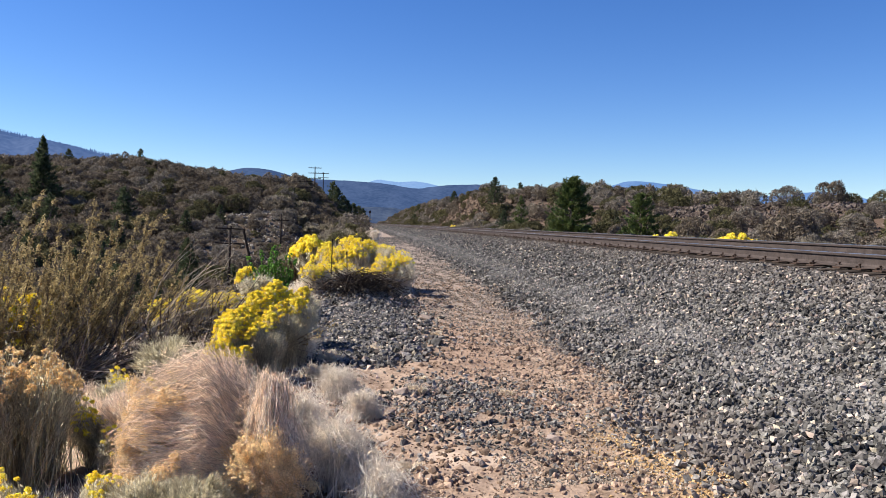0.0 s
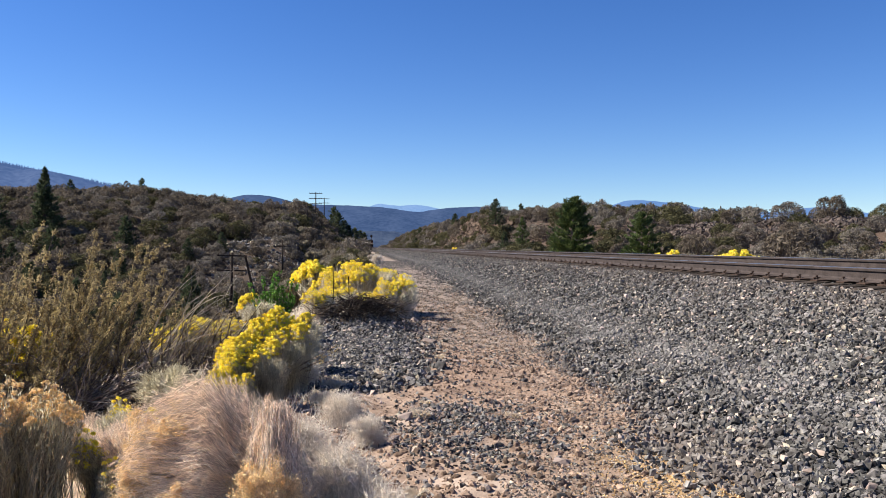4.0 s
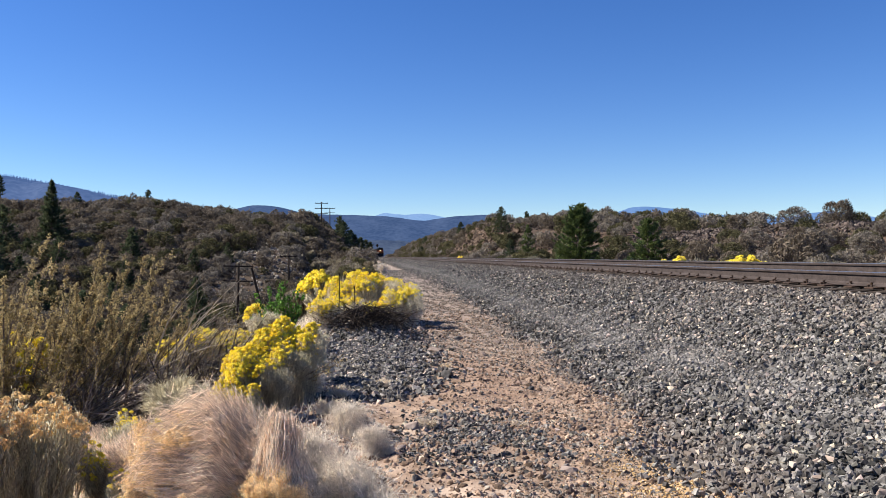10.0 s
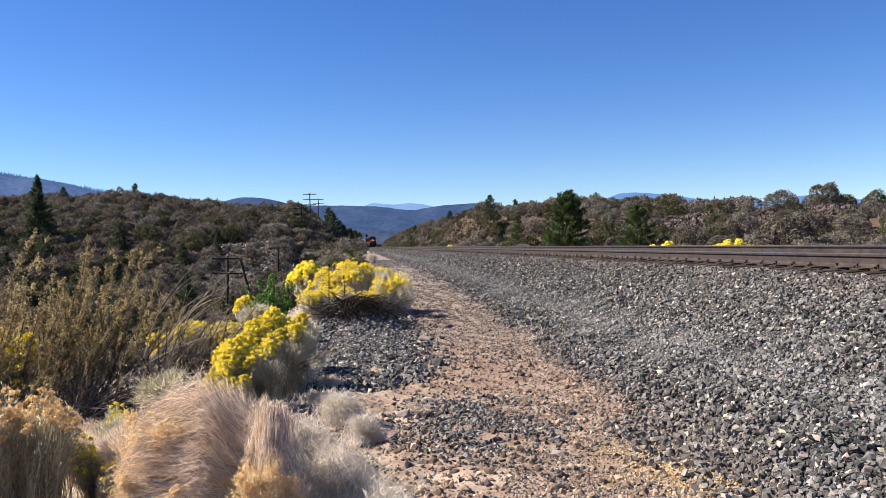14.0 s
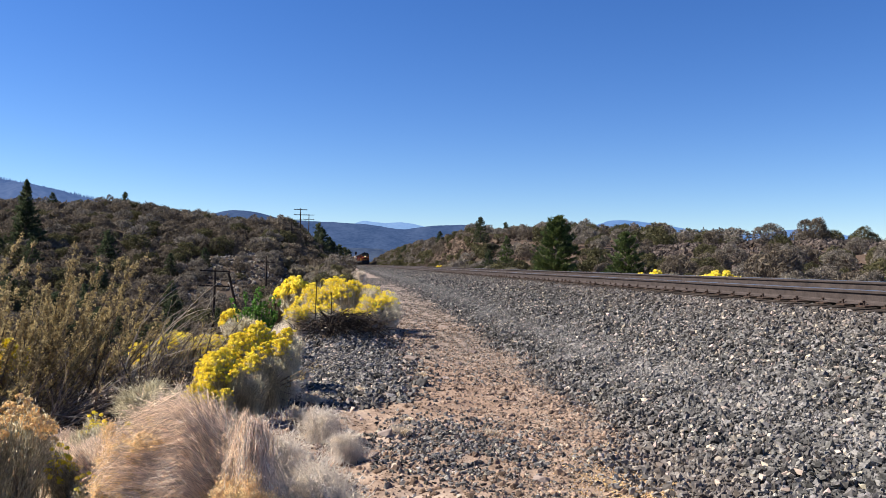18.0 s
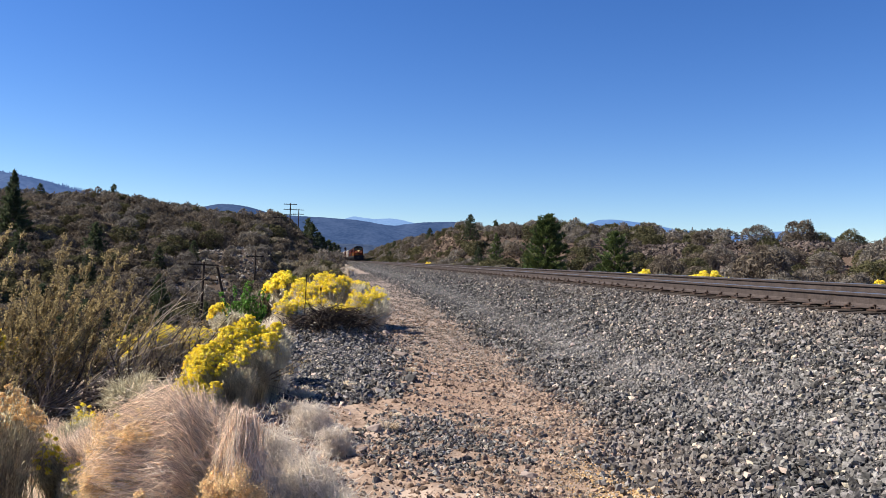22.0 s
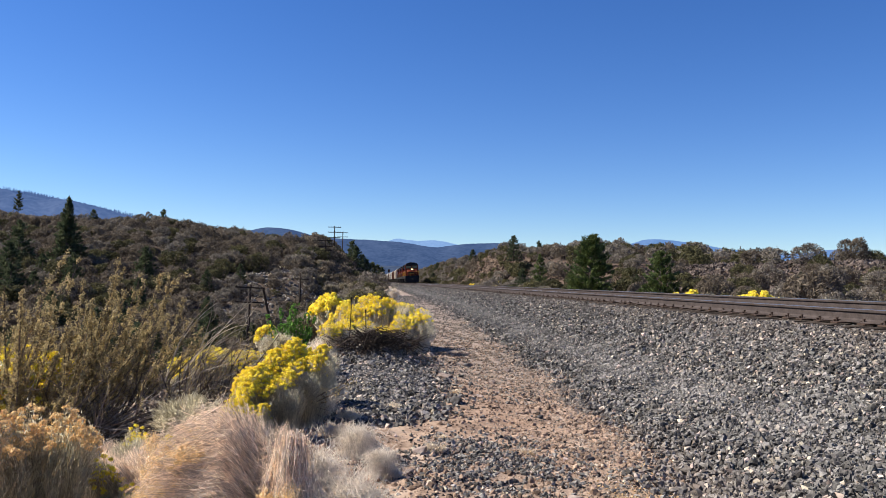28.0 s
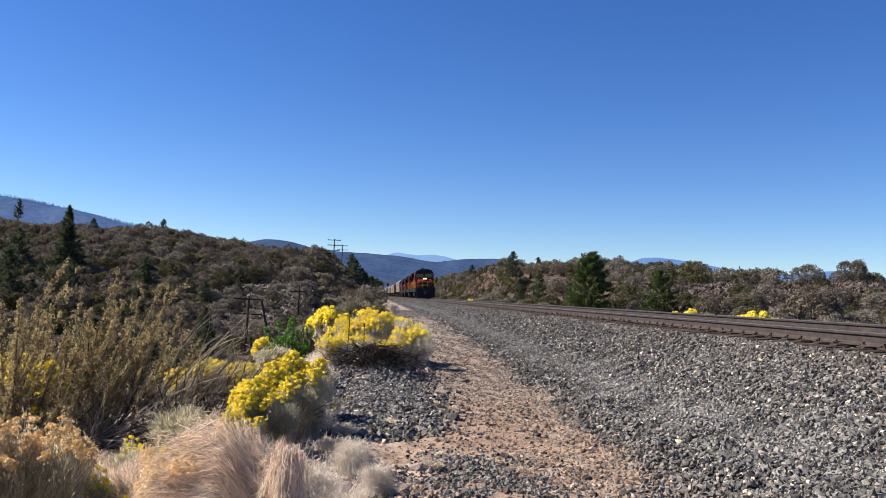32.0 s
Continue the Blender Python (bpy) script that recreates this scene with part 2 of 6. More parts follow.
DEADWOOD = surf("dead_branch", (0.07, 0.056, 0.046), (0.19, 0.15, 0.12), 8, 0.95, 0.4, 60, vary="island", spread=0.4)
YELLOW = surf("rabbitbrush_bloom", (0.95, 0.82, 0.085), (0.99, 0.92, 0.23), 6, 0.85, 0, vary="island", spread=0.2, thin=0.55)
GOLD = surf("faded_bloom", (0.80, 0.58, 0.27), (0.92, 0.75, 0.45), 6, 0.9, 0, vary="island", spread=0.25, thin=0.35)
SEED = surf("tan_seed_fluff", (0.84, 0.64, 0.36), (0.95, 0.81, 0.54), 6, 0.9, 0, vary="island", spread=0.25, thin=0.35)
SAGE = surf("grey_green_stem", (0.46, 0.42, 0.30), (0.75, 0.70, 0.56), 5, 0.5, 0, vary="island", spread=0.4, thin=0.7)
DRAB = surf("drab_sage_stem", (0.20, 0.175, 0.12), (0.42, 0.37, 0.275), 2, 0.6, 0, vary="island", spread=0.4, thin=0.5)
STRAW = surf("dry_stem", (0.70, 0.60, 0.47), (0.92, 0.85, 0.73), 5, 0.45, 0, vary="island", spread=0.3, thin=0.45)
GREYSTEM = surf("grey_dead_stem", (0.70, 0.63, 0.54), (0.93, 0.88, 0.80), 5, 0.45, 0, vary="island", spread=0.3, thin=0.45)
OLIVE = surf("olive_leaf", (0.235, 0.18, 0.085), (0.50, 0.40, 0.205), 2, 0.6, 0, vary="island", spread=0.35, thin=0.5)
GREENLEAF = surf("green_leaf", (0.07, 0.16, 0.03), (0.16, 0.32, 0.06), 2, 0.7, 0, vary="island", spread=0.35, thin=0.35)
NEEDLE = surf("pine_needles", (0.035, 0.060, 0.020), (0.15, 0.185, 0.06), 1.2, 0.7, 0, vary="island", spread=0.4, thin=0.2)
JUNIPER = surf("juniper_needles", (0.042, 0.062, 0.034), (0.115, 0.13, 0.07), 1.0, 0.85, 0, vary="island", spread=0.3, thin=0.5)
SCRUB_A = surf("brown_scrub_leaf", (0.088, 0.071, 0.053), (0.21, 0.171, 0.128), 0.35, 0.9, 0, vary="island", spread=0.22, thin=0.3)
SCRUB_B = surf("olive_scrub_leaf", (0.052, 0.052, 0.025), (0.135, 0.122, 0.060), 0.35, 0.9, 0, vary="island", spread=0.22, thin=0.3)
SCRUB_C = surf("grey_scrub_leaf", (0.115, 0.10, 0.081), (0.255, 0.222, 0.182), 0.35, 0.9, 0, vary="island", spread=0.22, thin=0.3)


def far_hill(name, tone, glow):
    """Distant ridge: dim tone, haze of miles of air put in as its glow."""
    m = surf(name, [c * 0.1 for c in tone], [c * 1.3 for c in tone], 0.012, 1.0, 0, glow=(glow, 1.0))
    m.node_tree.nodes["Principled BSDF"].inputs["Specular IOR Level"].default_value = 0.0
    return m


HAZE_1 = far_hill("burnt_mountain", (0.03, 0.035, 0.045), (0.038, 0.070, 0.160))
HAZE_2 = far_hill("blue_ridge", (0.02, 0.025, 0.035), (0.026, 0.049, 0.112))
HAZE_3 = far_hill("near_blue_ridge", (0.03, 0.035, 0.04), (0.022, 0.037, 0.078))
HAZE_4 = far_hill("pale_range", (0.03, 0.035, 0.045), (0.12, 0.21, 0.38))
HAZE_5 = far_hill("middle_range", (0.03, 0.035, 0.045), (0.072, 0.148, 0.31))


# ---- mesh tools ----
rng = np.random.default_rng(11)


class Soup:
    """Gathers arrays of corners and faces into one mesh."""

    def __init__(self):
        self.v, self.f3, self.f4, self.n = [], [], [], 0

    def add(self, v, f3=None, f4=None):
        v = np.asarray(v, float).reshape(-1, 3)
        if f3 is not None and len(f3):
            self.f3.append(np.asarray(f3).reshape(-1, 3) + self.n)
        if f4 is not None and len(f4):
            self.f4.append(np.asarray(f4).reshape(-1, 4) + self.n)
        self.v.append(v)
        self.n += len(v)

    def arrays(self):
        v = np.concatenate(self.v)
        f3 = np.concatenate(self.f3) if self.f3 else np.zeros((0, 3), int)
        f4 = np.concatenate(self.f4) if self.f4 else np.zeros((0, 4), int)
        return v, f3, f4

    def mesh(self, name, mat, smooth=False):
        v, f3, f4 = self.arrays()
        me = bpy.data.meshes.new(name)
        me.vertices.add(len(v))
        me.vertices.foreach_set("co", v.astype(np.float32).ravel())
        loops = np.concatenate([f3.ravel(), f4.ravel()])
        me.loops.add(len(loops))
        me.loops.foreach_set("vertex_index", loops.astype(np.int32))
        starts = np.concatenate([np.arange(len(f3)) * 3, len(f3) * 3 + np.arange(len(f4)) * 4])
        me.polygons.add(len(starts))
        me.polygons.foreach_set("loop_start", starts.astype(np.int32))
        me.polygons.foreach_set("use_smooth", np.full(len(starts), smooth, bool))
        me.update(calc_edges=True)
        me.materials.append(mat)
        return me


def unit(v):
    return v / np.maximum(np.linalg.norm(v, axis=-1, keepdims=True), 1e-9)


def stems(s, root, tip, bend, r0, r1, segs=3, sides=3):
    """Tapered, bowed stems from root to tip; bend moves the middle."""
    root, tip, bend = (np.broadcast_to(np.asarray(a, float), (len(tip), 3)) for a in (root, tip, bend))
    n = len(tip)
    r0, r1 = np.broadcast_to(r0, n), np.broadcast_to(r1, n)
    t = np.linspace(0, 1, segs + 1)[None, :, None]
    mid = (root + tip) / 2 + bend
    c = root[:, None] * (1 - t) ** 2 + mid[:, None] * 2 * t * (1 - t) + tip[:, None] * t**2
    ax = unit(tip - root)
    side = unit(np.cross(ax, np.where(np.abs(ax[:, 2:3]) > 0.9, [[1.0, 0, 0]], [[0, 0, 1.0]])))
    other = np.cross(ax, side)
    a = np.arange(sides) * 2 * np.pi / sides
    ring = np.cos(a)[None, :, None] * side[:, None] + np.sin(a)[None, :, None] * other[:, None]
    r = r0[:, None, None, None] * (1 - t[..., None]) + r1[:, None, None, None] * t[..., None]
    v = c[:, :, None] + ring[:, None] * r
    k = np.arange(sides)
    q = np.stack([k, (k + 1) % sides, (k + 1) % sides + sides, k + sides], 1)
    q = (q[None] + (np.arange(segs) * sides)[:, None, None]).reshape(-1, 4)
    q = (q[None] + (np.arange(n) * (segs + 1) * sides)[:, None, None]).reshape(-1, 4)
    s.add(v, f4=q)
    return c


def flakes(s, centre, size, long=1.6, up=None, r=None):
    """Small four-cornered leaves, turned at random or along a given axis."""
    r = r or rng
    n = len(centre)
    u = unit(r.normal(size=(n, 3))) if up is None else unit(np.asarray(up) + r.normal(size=(n, 3)) * 0.35)
    w = unit(np.cross(u, r.normal(size=(n, 3))))
    size = np.broadcast_to(size, n)[:, None]
    a, b = u * size * long / 2, w * size / 2
    v = np.stack([centre - a, centre + b * 0.9 - a * 0.1, centre + a, centre - b * 0.9 - a * 0.1], 1)
    s.add(v, f4=np.arange(n * 4).reshape(n, 4))


def ropes(s, c, r0, r1, sides=3):
    """Thin stems along given lines of points (stem, point, xyz), tapered from r0 to r1."""
    c = np.asarray(c, float)
    n, m = c.shape[:2]
    ax = unit(np.gradient(c, axis=1))
    side = unit(np.cross(ax, np.where(np.abs(ax[..., 2:3]) > 0.9, [1.0, 0, 0], [0, 0, 1.0])))
    other = np.cross(ax, side)
    a = np.arange(sides) * 2 * np.pi / sides
    ring = np.cos(a)[:, None] * side[:, :, None] + np.sin(a)[:, None] * other[:, :, None]
    r = np.broadcast_to(r0, n)[:, None] * (1 - np.linspace(0, 1, m)) + np.broadcast_to(r1, n)[:, None] * np.linspace(0, 1, m)
    k = np.arange(sides)
    q = np.stack([k, (k + 1) % sides, (k + 1) % sides + sides, k + sides], 1)
    q = (q[None] + (np.arange(m - 1) * sides)[:, None, None]).reshape(-1, 4)
    q = (q[None] + (np.arange(n) * m * sides)[:, None, None]).reshape(-1, 4)
    s.add(c[:, :, None] + ring * r[:, :, None, None], f4=q)


def blades(s, centre, axis, face, size, long=1.6):
    """Small three-cornered leaves: axis runs along each, face is the way that it looks."""
    u = unit(axis)
    w = unit(np.cross(face, u))
    size = np.broadcast_to(size, len(centre))[:, None]
    a, b = u * size * long / 2, w * size / 2
    v = np.stack([centre - a + b, centre - a - b, centre + a], 1)
    s.add(v, f3=np.arange(len(centre) * 3).reshape(-1, 3))


OCTA = np.array([[1, 0, 0], [-1, 0, 0], [0, 1, 0], [0, -1, 0], [0, 0, 1], [0, 0, -1]], float)
OCTF = np.array([[0, 2, 4], [2, 1, 4], [1, 3, 4], [3, 0, 4], [2, 0, 5], [1, 2, 5], [3, 1, 5], [0, 3, 5]])
TETRA = np.array([[1, 1, 1], [1, -1, -1], [-1, 1, -1], [-1, -1, 1]], float) * 0.8
TETRAF = np.array([[0, 1, 2], [0, 3, 1], [0, 2, 3], [1, 3, 2]])


def buds(s, centre, size, r=None):
    """Small uneven four-faced flower heads, each turned its own way."""
    r = r or rng
    n = len(centre)
    size = np.broadcast_to(size, n)
    v = np.einsum("nij,nkj->nki", turns(n, r), TETRA[None] * size[:, None, None] * r.uniform(0.7, 1.3, (n, 4, 1))) + centre[:, None]
    s.add(v, f3=(TETRAF[None] + (np.arange(n) * 4)[:, None, None]))


G = (1 + 5**0.5) / 2
ICO = unit(np.array([[-1, G, 0], [1, G, 0], [-1, -G, 0], [1, -G, 0], [0, -1, G], [0, 1, G], [0, -1, -G], [0, 1, -G],
                     [G, 0, -1], [G, 0, 1], [-G, 0, -1], [-G, 0, 1]]))
ICOF = np.array([[0, 11, 5], [0, 5, 1], [0, 1, 7], [0, 7, 10], [0, 10, 11], [1, 5, 9], [5, 11, 4], [11, 10, 2], [10, 7, 6], [7, 1, 8],
                 [3, 9, 4], [3, 4, 2], [3, 2, 6], [3, 6, 8], [3, 8, 9], [4, 9, 5], [2, 4, 11], [6, 2, 10], [8, 6, 7], [9, 8, 1]])


def shards(count):
    """Smaller broken stone of eight faces."""
    out = []
    for _ in range(count):
        v = OCTA * rng.uniform(0.7, 1.2, (6, 1)) + rng.normal(size=(6, 3)) * 0.16
        out.append(v * [1.0, rng.uniform(0.7, 1.0), rng.uniform(0.5, 0.8)])
    return np.array(out)


def chips(count):
    """Forms of crushed stone: blocks knocked out of square, with sharp corners."""
    cube = np.array([[a, b, c] for a in (-1, 1) for b in (-1, 1) for c in (-1, 1)], float) * 0.62
    out = []
    for _ in range(count):
        p = (cube * rng.uniform(0.62, 1.25, (8, 1)) + rng.normal(size=(8, 3)) * 0.16) * [1.2, rng.uniform(0.75, 1.0), rng.uniform(0.6, 0.9)]
        bm = bmesh.new()
        for q in p:
            bm.verts.new(q)
        bmesh.ops.convex_hull(bm, input=list(bm.verts))
        loose = [v for v in bm.verts if not v.link_faces]
        bmesh.ops.delete(bm, geom=loose, context="VERTS")
        bmesh.ops.triangulate(bm, faces=list(bm.faces))
        bm.verts.index_update()
        out.append((np.array([v.co for v in bm.verts]), np.array([[v.index for v in f.verts] for f in bm.faces])))
        bm.free()
    return out


CHIPS = chips(18)
SHARDS = shards(18)


def clods(count):
    """Rounded lumps of dry dirt."""
    return [(ICO * rng.uniform(0.72, 1.15, (12, 1)) * [1.0, rng.uniform(0.7, 1.0), rng.uniform(0.5, 0.75)], ICOF) for _ in range(count)]


LUMPS = clods(12)


def turns(n, r=None):
    """Random turns as n matrices."""
    r = r or rng
    q = unit(r.normal(size=(n, 4)))
    w, x, y, z = q.T
    return np.stack([1 - 2 * (y * y + z * z), 2 * (x * y - z * w), 2 * (x * z + y * w), 2 * (x * y + z * w), 1 - 2 * (x * x + z * z),
                     2 * (y * z - x * w), 2 * (x * z - y * w), 2 * (y * z + x * w), 1 - 2 * (x * x + y * y)], 1).reshape(n, 3, 3)


def pebbles(s, place, size, small=False, forms=None):
    n = len(place)
    size = np.broadcast_to(size, n)
    forms = forms or ([(v, OCTF) for v in SHARDS] if small else CHIPS)
    which = rng.integers(0, len(forms), n)
    for k, (fv, ff) in enumerate(forms):
        i = np.where(which == k)[0]
        if len(i):
            v = np.einsum("nij,nkj->nki", turns(len(i)), fv[None] * size[i][:, None, None]) + place[i][:, None]
            s.add(v, f3=(ff[None] + (np.arange(len(i)) * len(fv))[:, None, None]))


def part(name, data, parent=None, label="", m=None):
    ob = new(name, data)
    if parent is not None:
        ob.parent = parent
    if m is not None:
        ob.matrix_basis = m
    if label:
        ob["label"] = label
    return ob


def holder(name, m, label, category, group="", kind=""):
    ob = new(name)
    ob.empty_display_size = 0.2
    ob.matrix_basis = m
    return tagged(ob, label, category, group, kind)


def solid(name, mat, build, bevel=0.0, smooth=False):
    """A mesh from a bmesh that build(bm) fills."""
    bm = bmesh.new()
    build(bm)
    if bevel:
        bmesh.ops.bevel(bm, geom=list(bm.edges), offset=bevel, segments=1, affect="EDGES")
    me = bpy.data.meshes.new(name)
    bm.to_mesh(me)
    bm.free()
    if smooth:
        for p in me.polygons:
            p.use_smooth = True
    me.materials.append(mat)
    return me


def box(bm, x0, x1, y0, y1, z0, z1):
    r = bmesh.ops.create_cube(bm, size=1)
    bmesh.ops.scale(bm, vec=(x1 - x0, y1 - y0, z1 - z0), verts=r["verts"])
    bmesh.ops.translate(bm, vec=((x0 + x1) / 2, (y0 + y1) / 2, (z0 + z1) / 2), verts=r["verts"])
    return r["verts"]


def rod(bm, a, b, r0, r1=None, sides=8):
    a, b = Vector(a), Vector(b)
    d = b - a
    m = Matrix.Translation((a + b) / 2) @ d.to_track_quat("Z", "Y").to_matrix().to_4x4()
    return bmesh.ops.create_cone(bm, cap_ends=True, segments=sides, radius1=r0, radius2=r0 if r1 is None else r1, depth=d.length, matrix=m)["verts"]


def prism(bm, outline, axis, lo, hi):
    """An outline of pairs drawn out along x or y."""
    def at(p, h):
        return (h, p[0], p[1]) if axis == "x" else (p[0], h, p[1])
    a = [bm.verts.new(at(p, lo)) for p in outline]
    b = [bm.verts.new(at(p, hi)) for p in outline]
    bm.faces.new(a)
    bm.faces.new(list(reversed(b)))
    for i in range(len(a)):
        j = (i + 1) % len(a)
        bm.faces.new((a[j], a[i], b[i], b[j]))
    bmesh.ops.recalc_face_normals(bm, faces=bm.faces)


def sm(a, b, v):
    t = np.clip((v - a) / (b - a), 0, 1)
    return t * t * (3 - 2 * t)


def lump(x, y, size, k=0.0):
    """Smooth uneven ground of a given grain, about -1 to 1."""
    a, b = x / size + k, y / size + k * 1.7
    return (np.sin(a * 1.3 + np.sin(b * 0.9 + k)) * np.cos(b * 1.1 + 0.7 * np.sin(a * 0.8)) + 0.5 * np.sin(a * 2.9 + b * 2.1 + k)
            + 0.35 * np.sin(b * 5.1 - a * 3.7)) / 1.6


# ---- the lie of the land ----
RAIL_X, RAIL_Z, GAUGE, CANT = 6.82, 1.25, 1.435, 0.09
LEAN = math.degrees(math.asin(CANT / GAUGE))
MID_X = RAIL_X + GAUGE / 2


def curve(y):
    """How far the line bends to the left beyond its straight stretch."""
    return -np.maximum(0, np.asarray(y, float) - 280) ** 2 / 18000.0


def edge_x(y):
    return -0.05 - 0.55 * sm(5, 14, y) + 0.9 * sm(14, 20, y) + 1.0 * sm(24, 50, y)


def ground(x, y):
    x, y = np.asarray(x, float), np.asarray(y, float)
    x = x - np.maximum(curve(y), -40)
    z = 0.5 * sm(6, 45, y) - 0.05
    near = 1 - sm(25, 60, np.hypot(x, y))
    z = z + near * (0.035 * lump(x, y, 0.9) + 0.024 * lump(x, y, 0.27, 2) + 0.017 * lump(x, y, 0.105, 5))
    d = np.maximum(0, edge_x(y) - x)
    z = z - 8.0 * sm(0, 1, d / (20 - 8 * sm(10, 30, y))) * (1 + 0.06 * lump(x, y, 6, 1))
    hill = sm(75, 185, y) * sm(0.5, -14, x) * (16.5 + 3.2 * sm(-20, -50, x))
    hill = hill * (1 + 0.10 * lump(x, y, 24, 3)) + sm(90, 140, y) * sm(-3, -14, x) * 0.7 * lump(x, y, 8, 4)
    z = z + hill * (1 - sm(330, 700, y))
    z = z + 0.34 * np.exp(-((x - 0.05) / 0.75) ** 2 - ((y - 14.6) / 0.7) ** 2)
    x0 = 20 - 6.2 * sm(40, 120, y)
    wide = 16 - 9 * sm(60, 110, y)
    right = sm(0, 1, (x - x0) / wide) * (2.4 + 3.3 * sm(60, 130, y))
    z = z + right * (1 + 0.12 * lump(x, y, 9, 6)) * (1 - sm(330, 700, y)) + sm(14, 18, x) * 0.25 * lump(x, y, 3, 8)
    z = z + 0.65 * np.exp(-((x - 33) / 8) ** 2 - ((y - 60) / 15) ** 2)
    z = z - 12 * sm(1200, 4000, np.hypot(x, y))
    return z


def bed_z(x, y):
    """Top of the ballast bed at a place, without its stones."""
    x, y = np.asarray(x, float), np.asarray(y, float)
    toe = 2.3 + 0.65 * sm(4, 11, y)
    low = ground(2.2 + np.maximum(curve(y), -40), y) - 0.02
    top = RAIL_Z - 0.186 - 0.06 + (np.maximum(x, 6.2) - RAIL_X) * CANT / GAUGE - 0.05 * sm(6.3, 5.7, x)
    shoulder = 5.75
    near = low + (top - low) * np.clip((x - toe) / (shoulder - toe), -0.3, 1)
    far_edge = 9.6
    far = top - np.maximum(0, x - far_edge) * 0.55
    z = np.where(x < shoulder, near, np.minimum(top, far))
    return z + 0.03 * lump(x, y, 0.7, 9) * (x < shoulder)


def strip(a, b, step):
    return np.arange(a, b, step)


def sheet(s, xs, ys, zf):
    gx, gy = np.meshgrid(xs, ys)
    v = np.stack([gx, gy, zf(gx, gy)], -1).reshape(-1, 3)
    nx = len(xs)
    i = (np.arange(len(ys) - 1)[:, None] * nx + np.arange(nx - 1)[None]).ravel()
    s.add(v, f4=np.stack([i, i + 1, i + 1 + nx, i + nx], 1))


gs = Soup()
sheet(gs, np.concatenate([[-4800, -2500, -1200, -600, -350, -230], strip(-160, -16, 3), strip(-16, -5, 0.5), strip(-5, -1, 0.12), strip(-1, 3.6, 0.06), strip(3.6, 16, 0.8),
                          strip(16, 90, 2.0), [95, 120, 160, 230, 350, 600, 1200, 2500, 4800]]),
      np.concatenate([[-4800, -1500, -500, -150, -50, -20, -8], strip(-4, 2.5, 0.5), strip(2.5, 9, 0.06), strip(9, 14, 0.1), strip(14, 30, 0.3), strip(30, 66, 1.2),
                      strip(66, 340, 3.0), strip(350, 800, 25), [900, 1200, 1700, 2500, 3500, 4800]]), ground)
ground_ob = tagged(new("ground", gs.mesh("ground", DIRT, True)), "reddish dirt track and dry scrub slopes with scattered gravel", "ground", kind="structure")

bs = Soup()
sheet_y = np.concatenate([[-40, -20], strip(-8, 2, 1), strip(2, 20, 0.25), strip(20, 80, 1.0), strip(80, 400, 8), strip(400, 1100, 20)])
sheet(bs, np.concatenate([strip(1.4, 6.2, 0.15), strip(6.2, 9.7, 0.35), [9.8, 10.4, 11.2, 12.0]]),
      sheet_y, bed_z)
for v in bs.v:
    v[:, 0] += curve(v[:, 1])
bed = tagged(new("ballast_bed", bs.mesh("ballast_bed", BALLAST_SHADE, True)), "bank of crushed grey ballast stone under the railway", "ballast", kind="structure")


# ---- far mountains ----
def ridge(name, label, mat, y, crest, rough, base=-60.0, deep=500.0):
    """A distant mountain chain; crest gives its height along x."""
    xs = np.linspace(crest[0][0], crest[-1][0], 420)
    zs = np.interp(xs, [c[0] for c in crest], [c[1] for c in crest])
    soft = np.convolve(np.pad(zs, 4, mode="edge"), np.ones(9) / 9, mode="valid")
    zs = soft + rough * (lump(xs, xs * 0.3, y / 22, 3) + 0.5 * lump(xs, xs * 0.2, y / 90, 1) + 0.3 * lump(xs, xs, y / 300, 7))
    s = Soup()
    k = np.linspace(0, 1, 9)[:, None]
    gy = y - deep * (1 - k) + 0.08 * deep * lump(xs[None] * 1.0, k * 300, y / 30, 2) + 0 * xs[None]
    gz = base + (zs[None] - base) * k ** 0.8
    gx = np.broadcast_to(xs[None], gy.shape)
    nx = len(xs)
    i = (np.arange(8)[:, None] * nx + np.arange(nx - 1)[None]).ravel()
    s.add(np.stack([gx, gy, gz], -1), f4=np.stack([i, i + 1, i + 1 + nx, i + nx], 1))
    return tagged(new(name, s.mesh(name, mat, True)), label, "mountain", kind="structure")


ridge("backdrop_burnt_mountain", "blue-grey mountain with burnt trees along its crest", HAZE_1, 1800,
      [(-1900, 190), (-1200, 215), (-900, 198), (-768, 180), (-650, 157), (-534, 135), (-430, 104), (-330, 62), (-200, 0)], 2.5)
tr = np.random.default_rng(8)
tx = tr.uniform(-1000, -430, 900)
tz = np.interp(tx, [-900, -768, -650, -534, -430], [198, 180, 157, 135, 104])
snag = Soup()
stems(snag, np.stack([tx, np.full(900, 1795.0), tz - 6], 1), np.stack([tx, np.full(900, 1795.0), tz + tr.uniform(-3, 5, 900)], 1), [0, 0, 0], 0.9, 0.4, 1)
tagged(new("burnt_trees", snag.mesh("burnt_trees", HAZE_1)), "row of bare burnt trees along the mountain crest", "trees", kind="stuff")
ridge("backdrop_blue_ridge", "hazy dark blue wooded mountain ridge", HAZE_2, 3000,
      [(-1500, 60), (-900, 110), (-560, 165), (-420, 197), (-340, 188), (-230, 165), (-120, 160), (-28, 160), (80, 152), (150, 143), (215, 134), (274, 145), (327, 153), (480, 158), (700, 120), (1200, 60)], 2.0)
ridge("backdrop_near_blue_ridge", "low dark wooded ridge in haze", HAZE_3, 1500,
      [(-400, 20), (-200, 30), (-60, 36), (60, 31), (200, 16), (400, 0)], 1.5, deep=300)
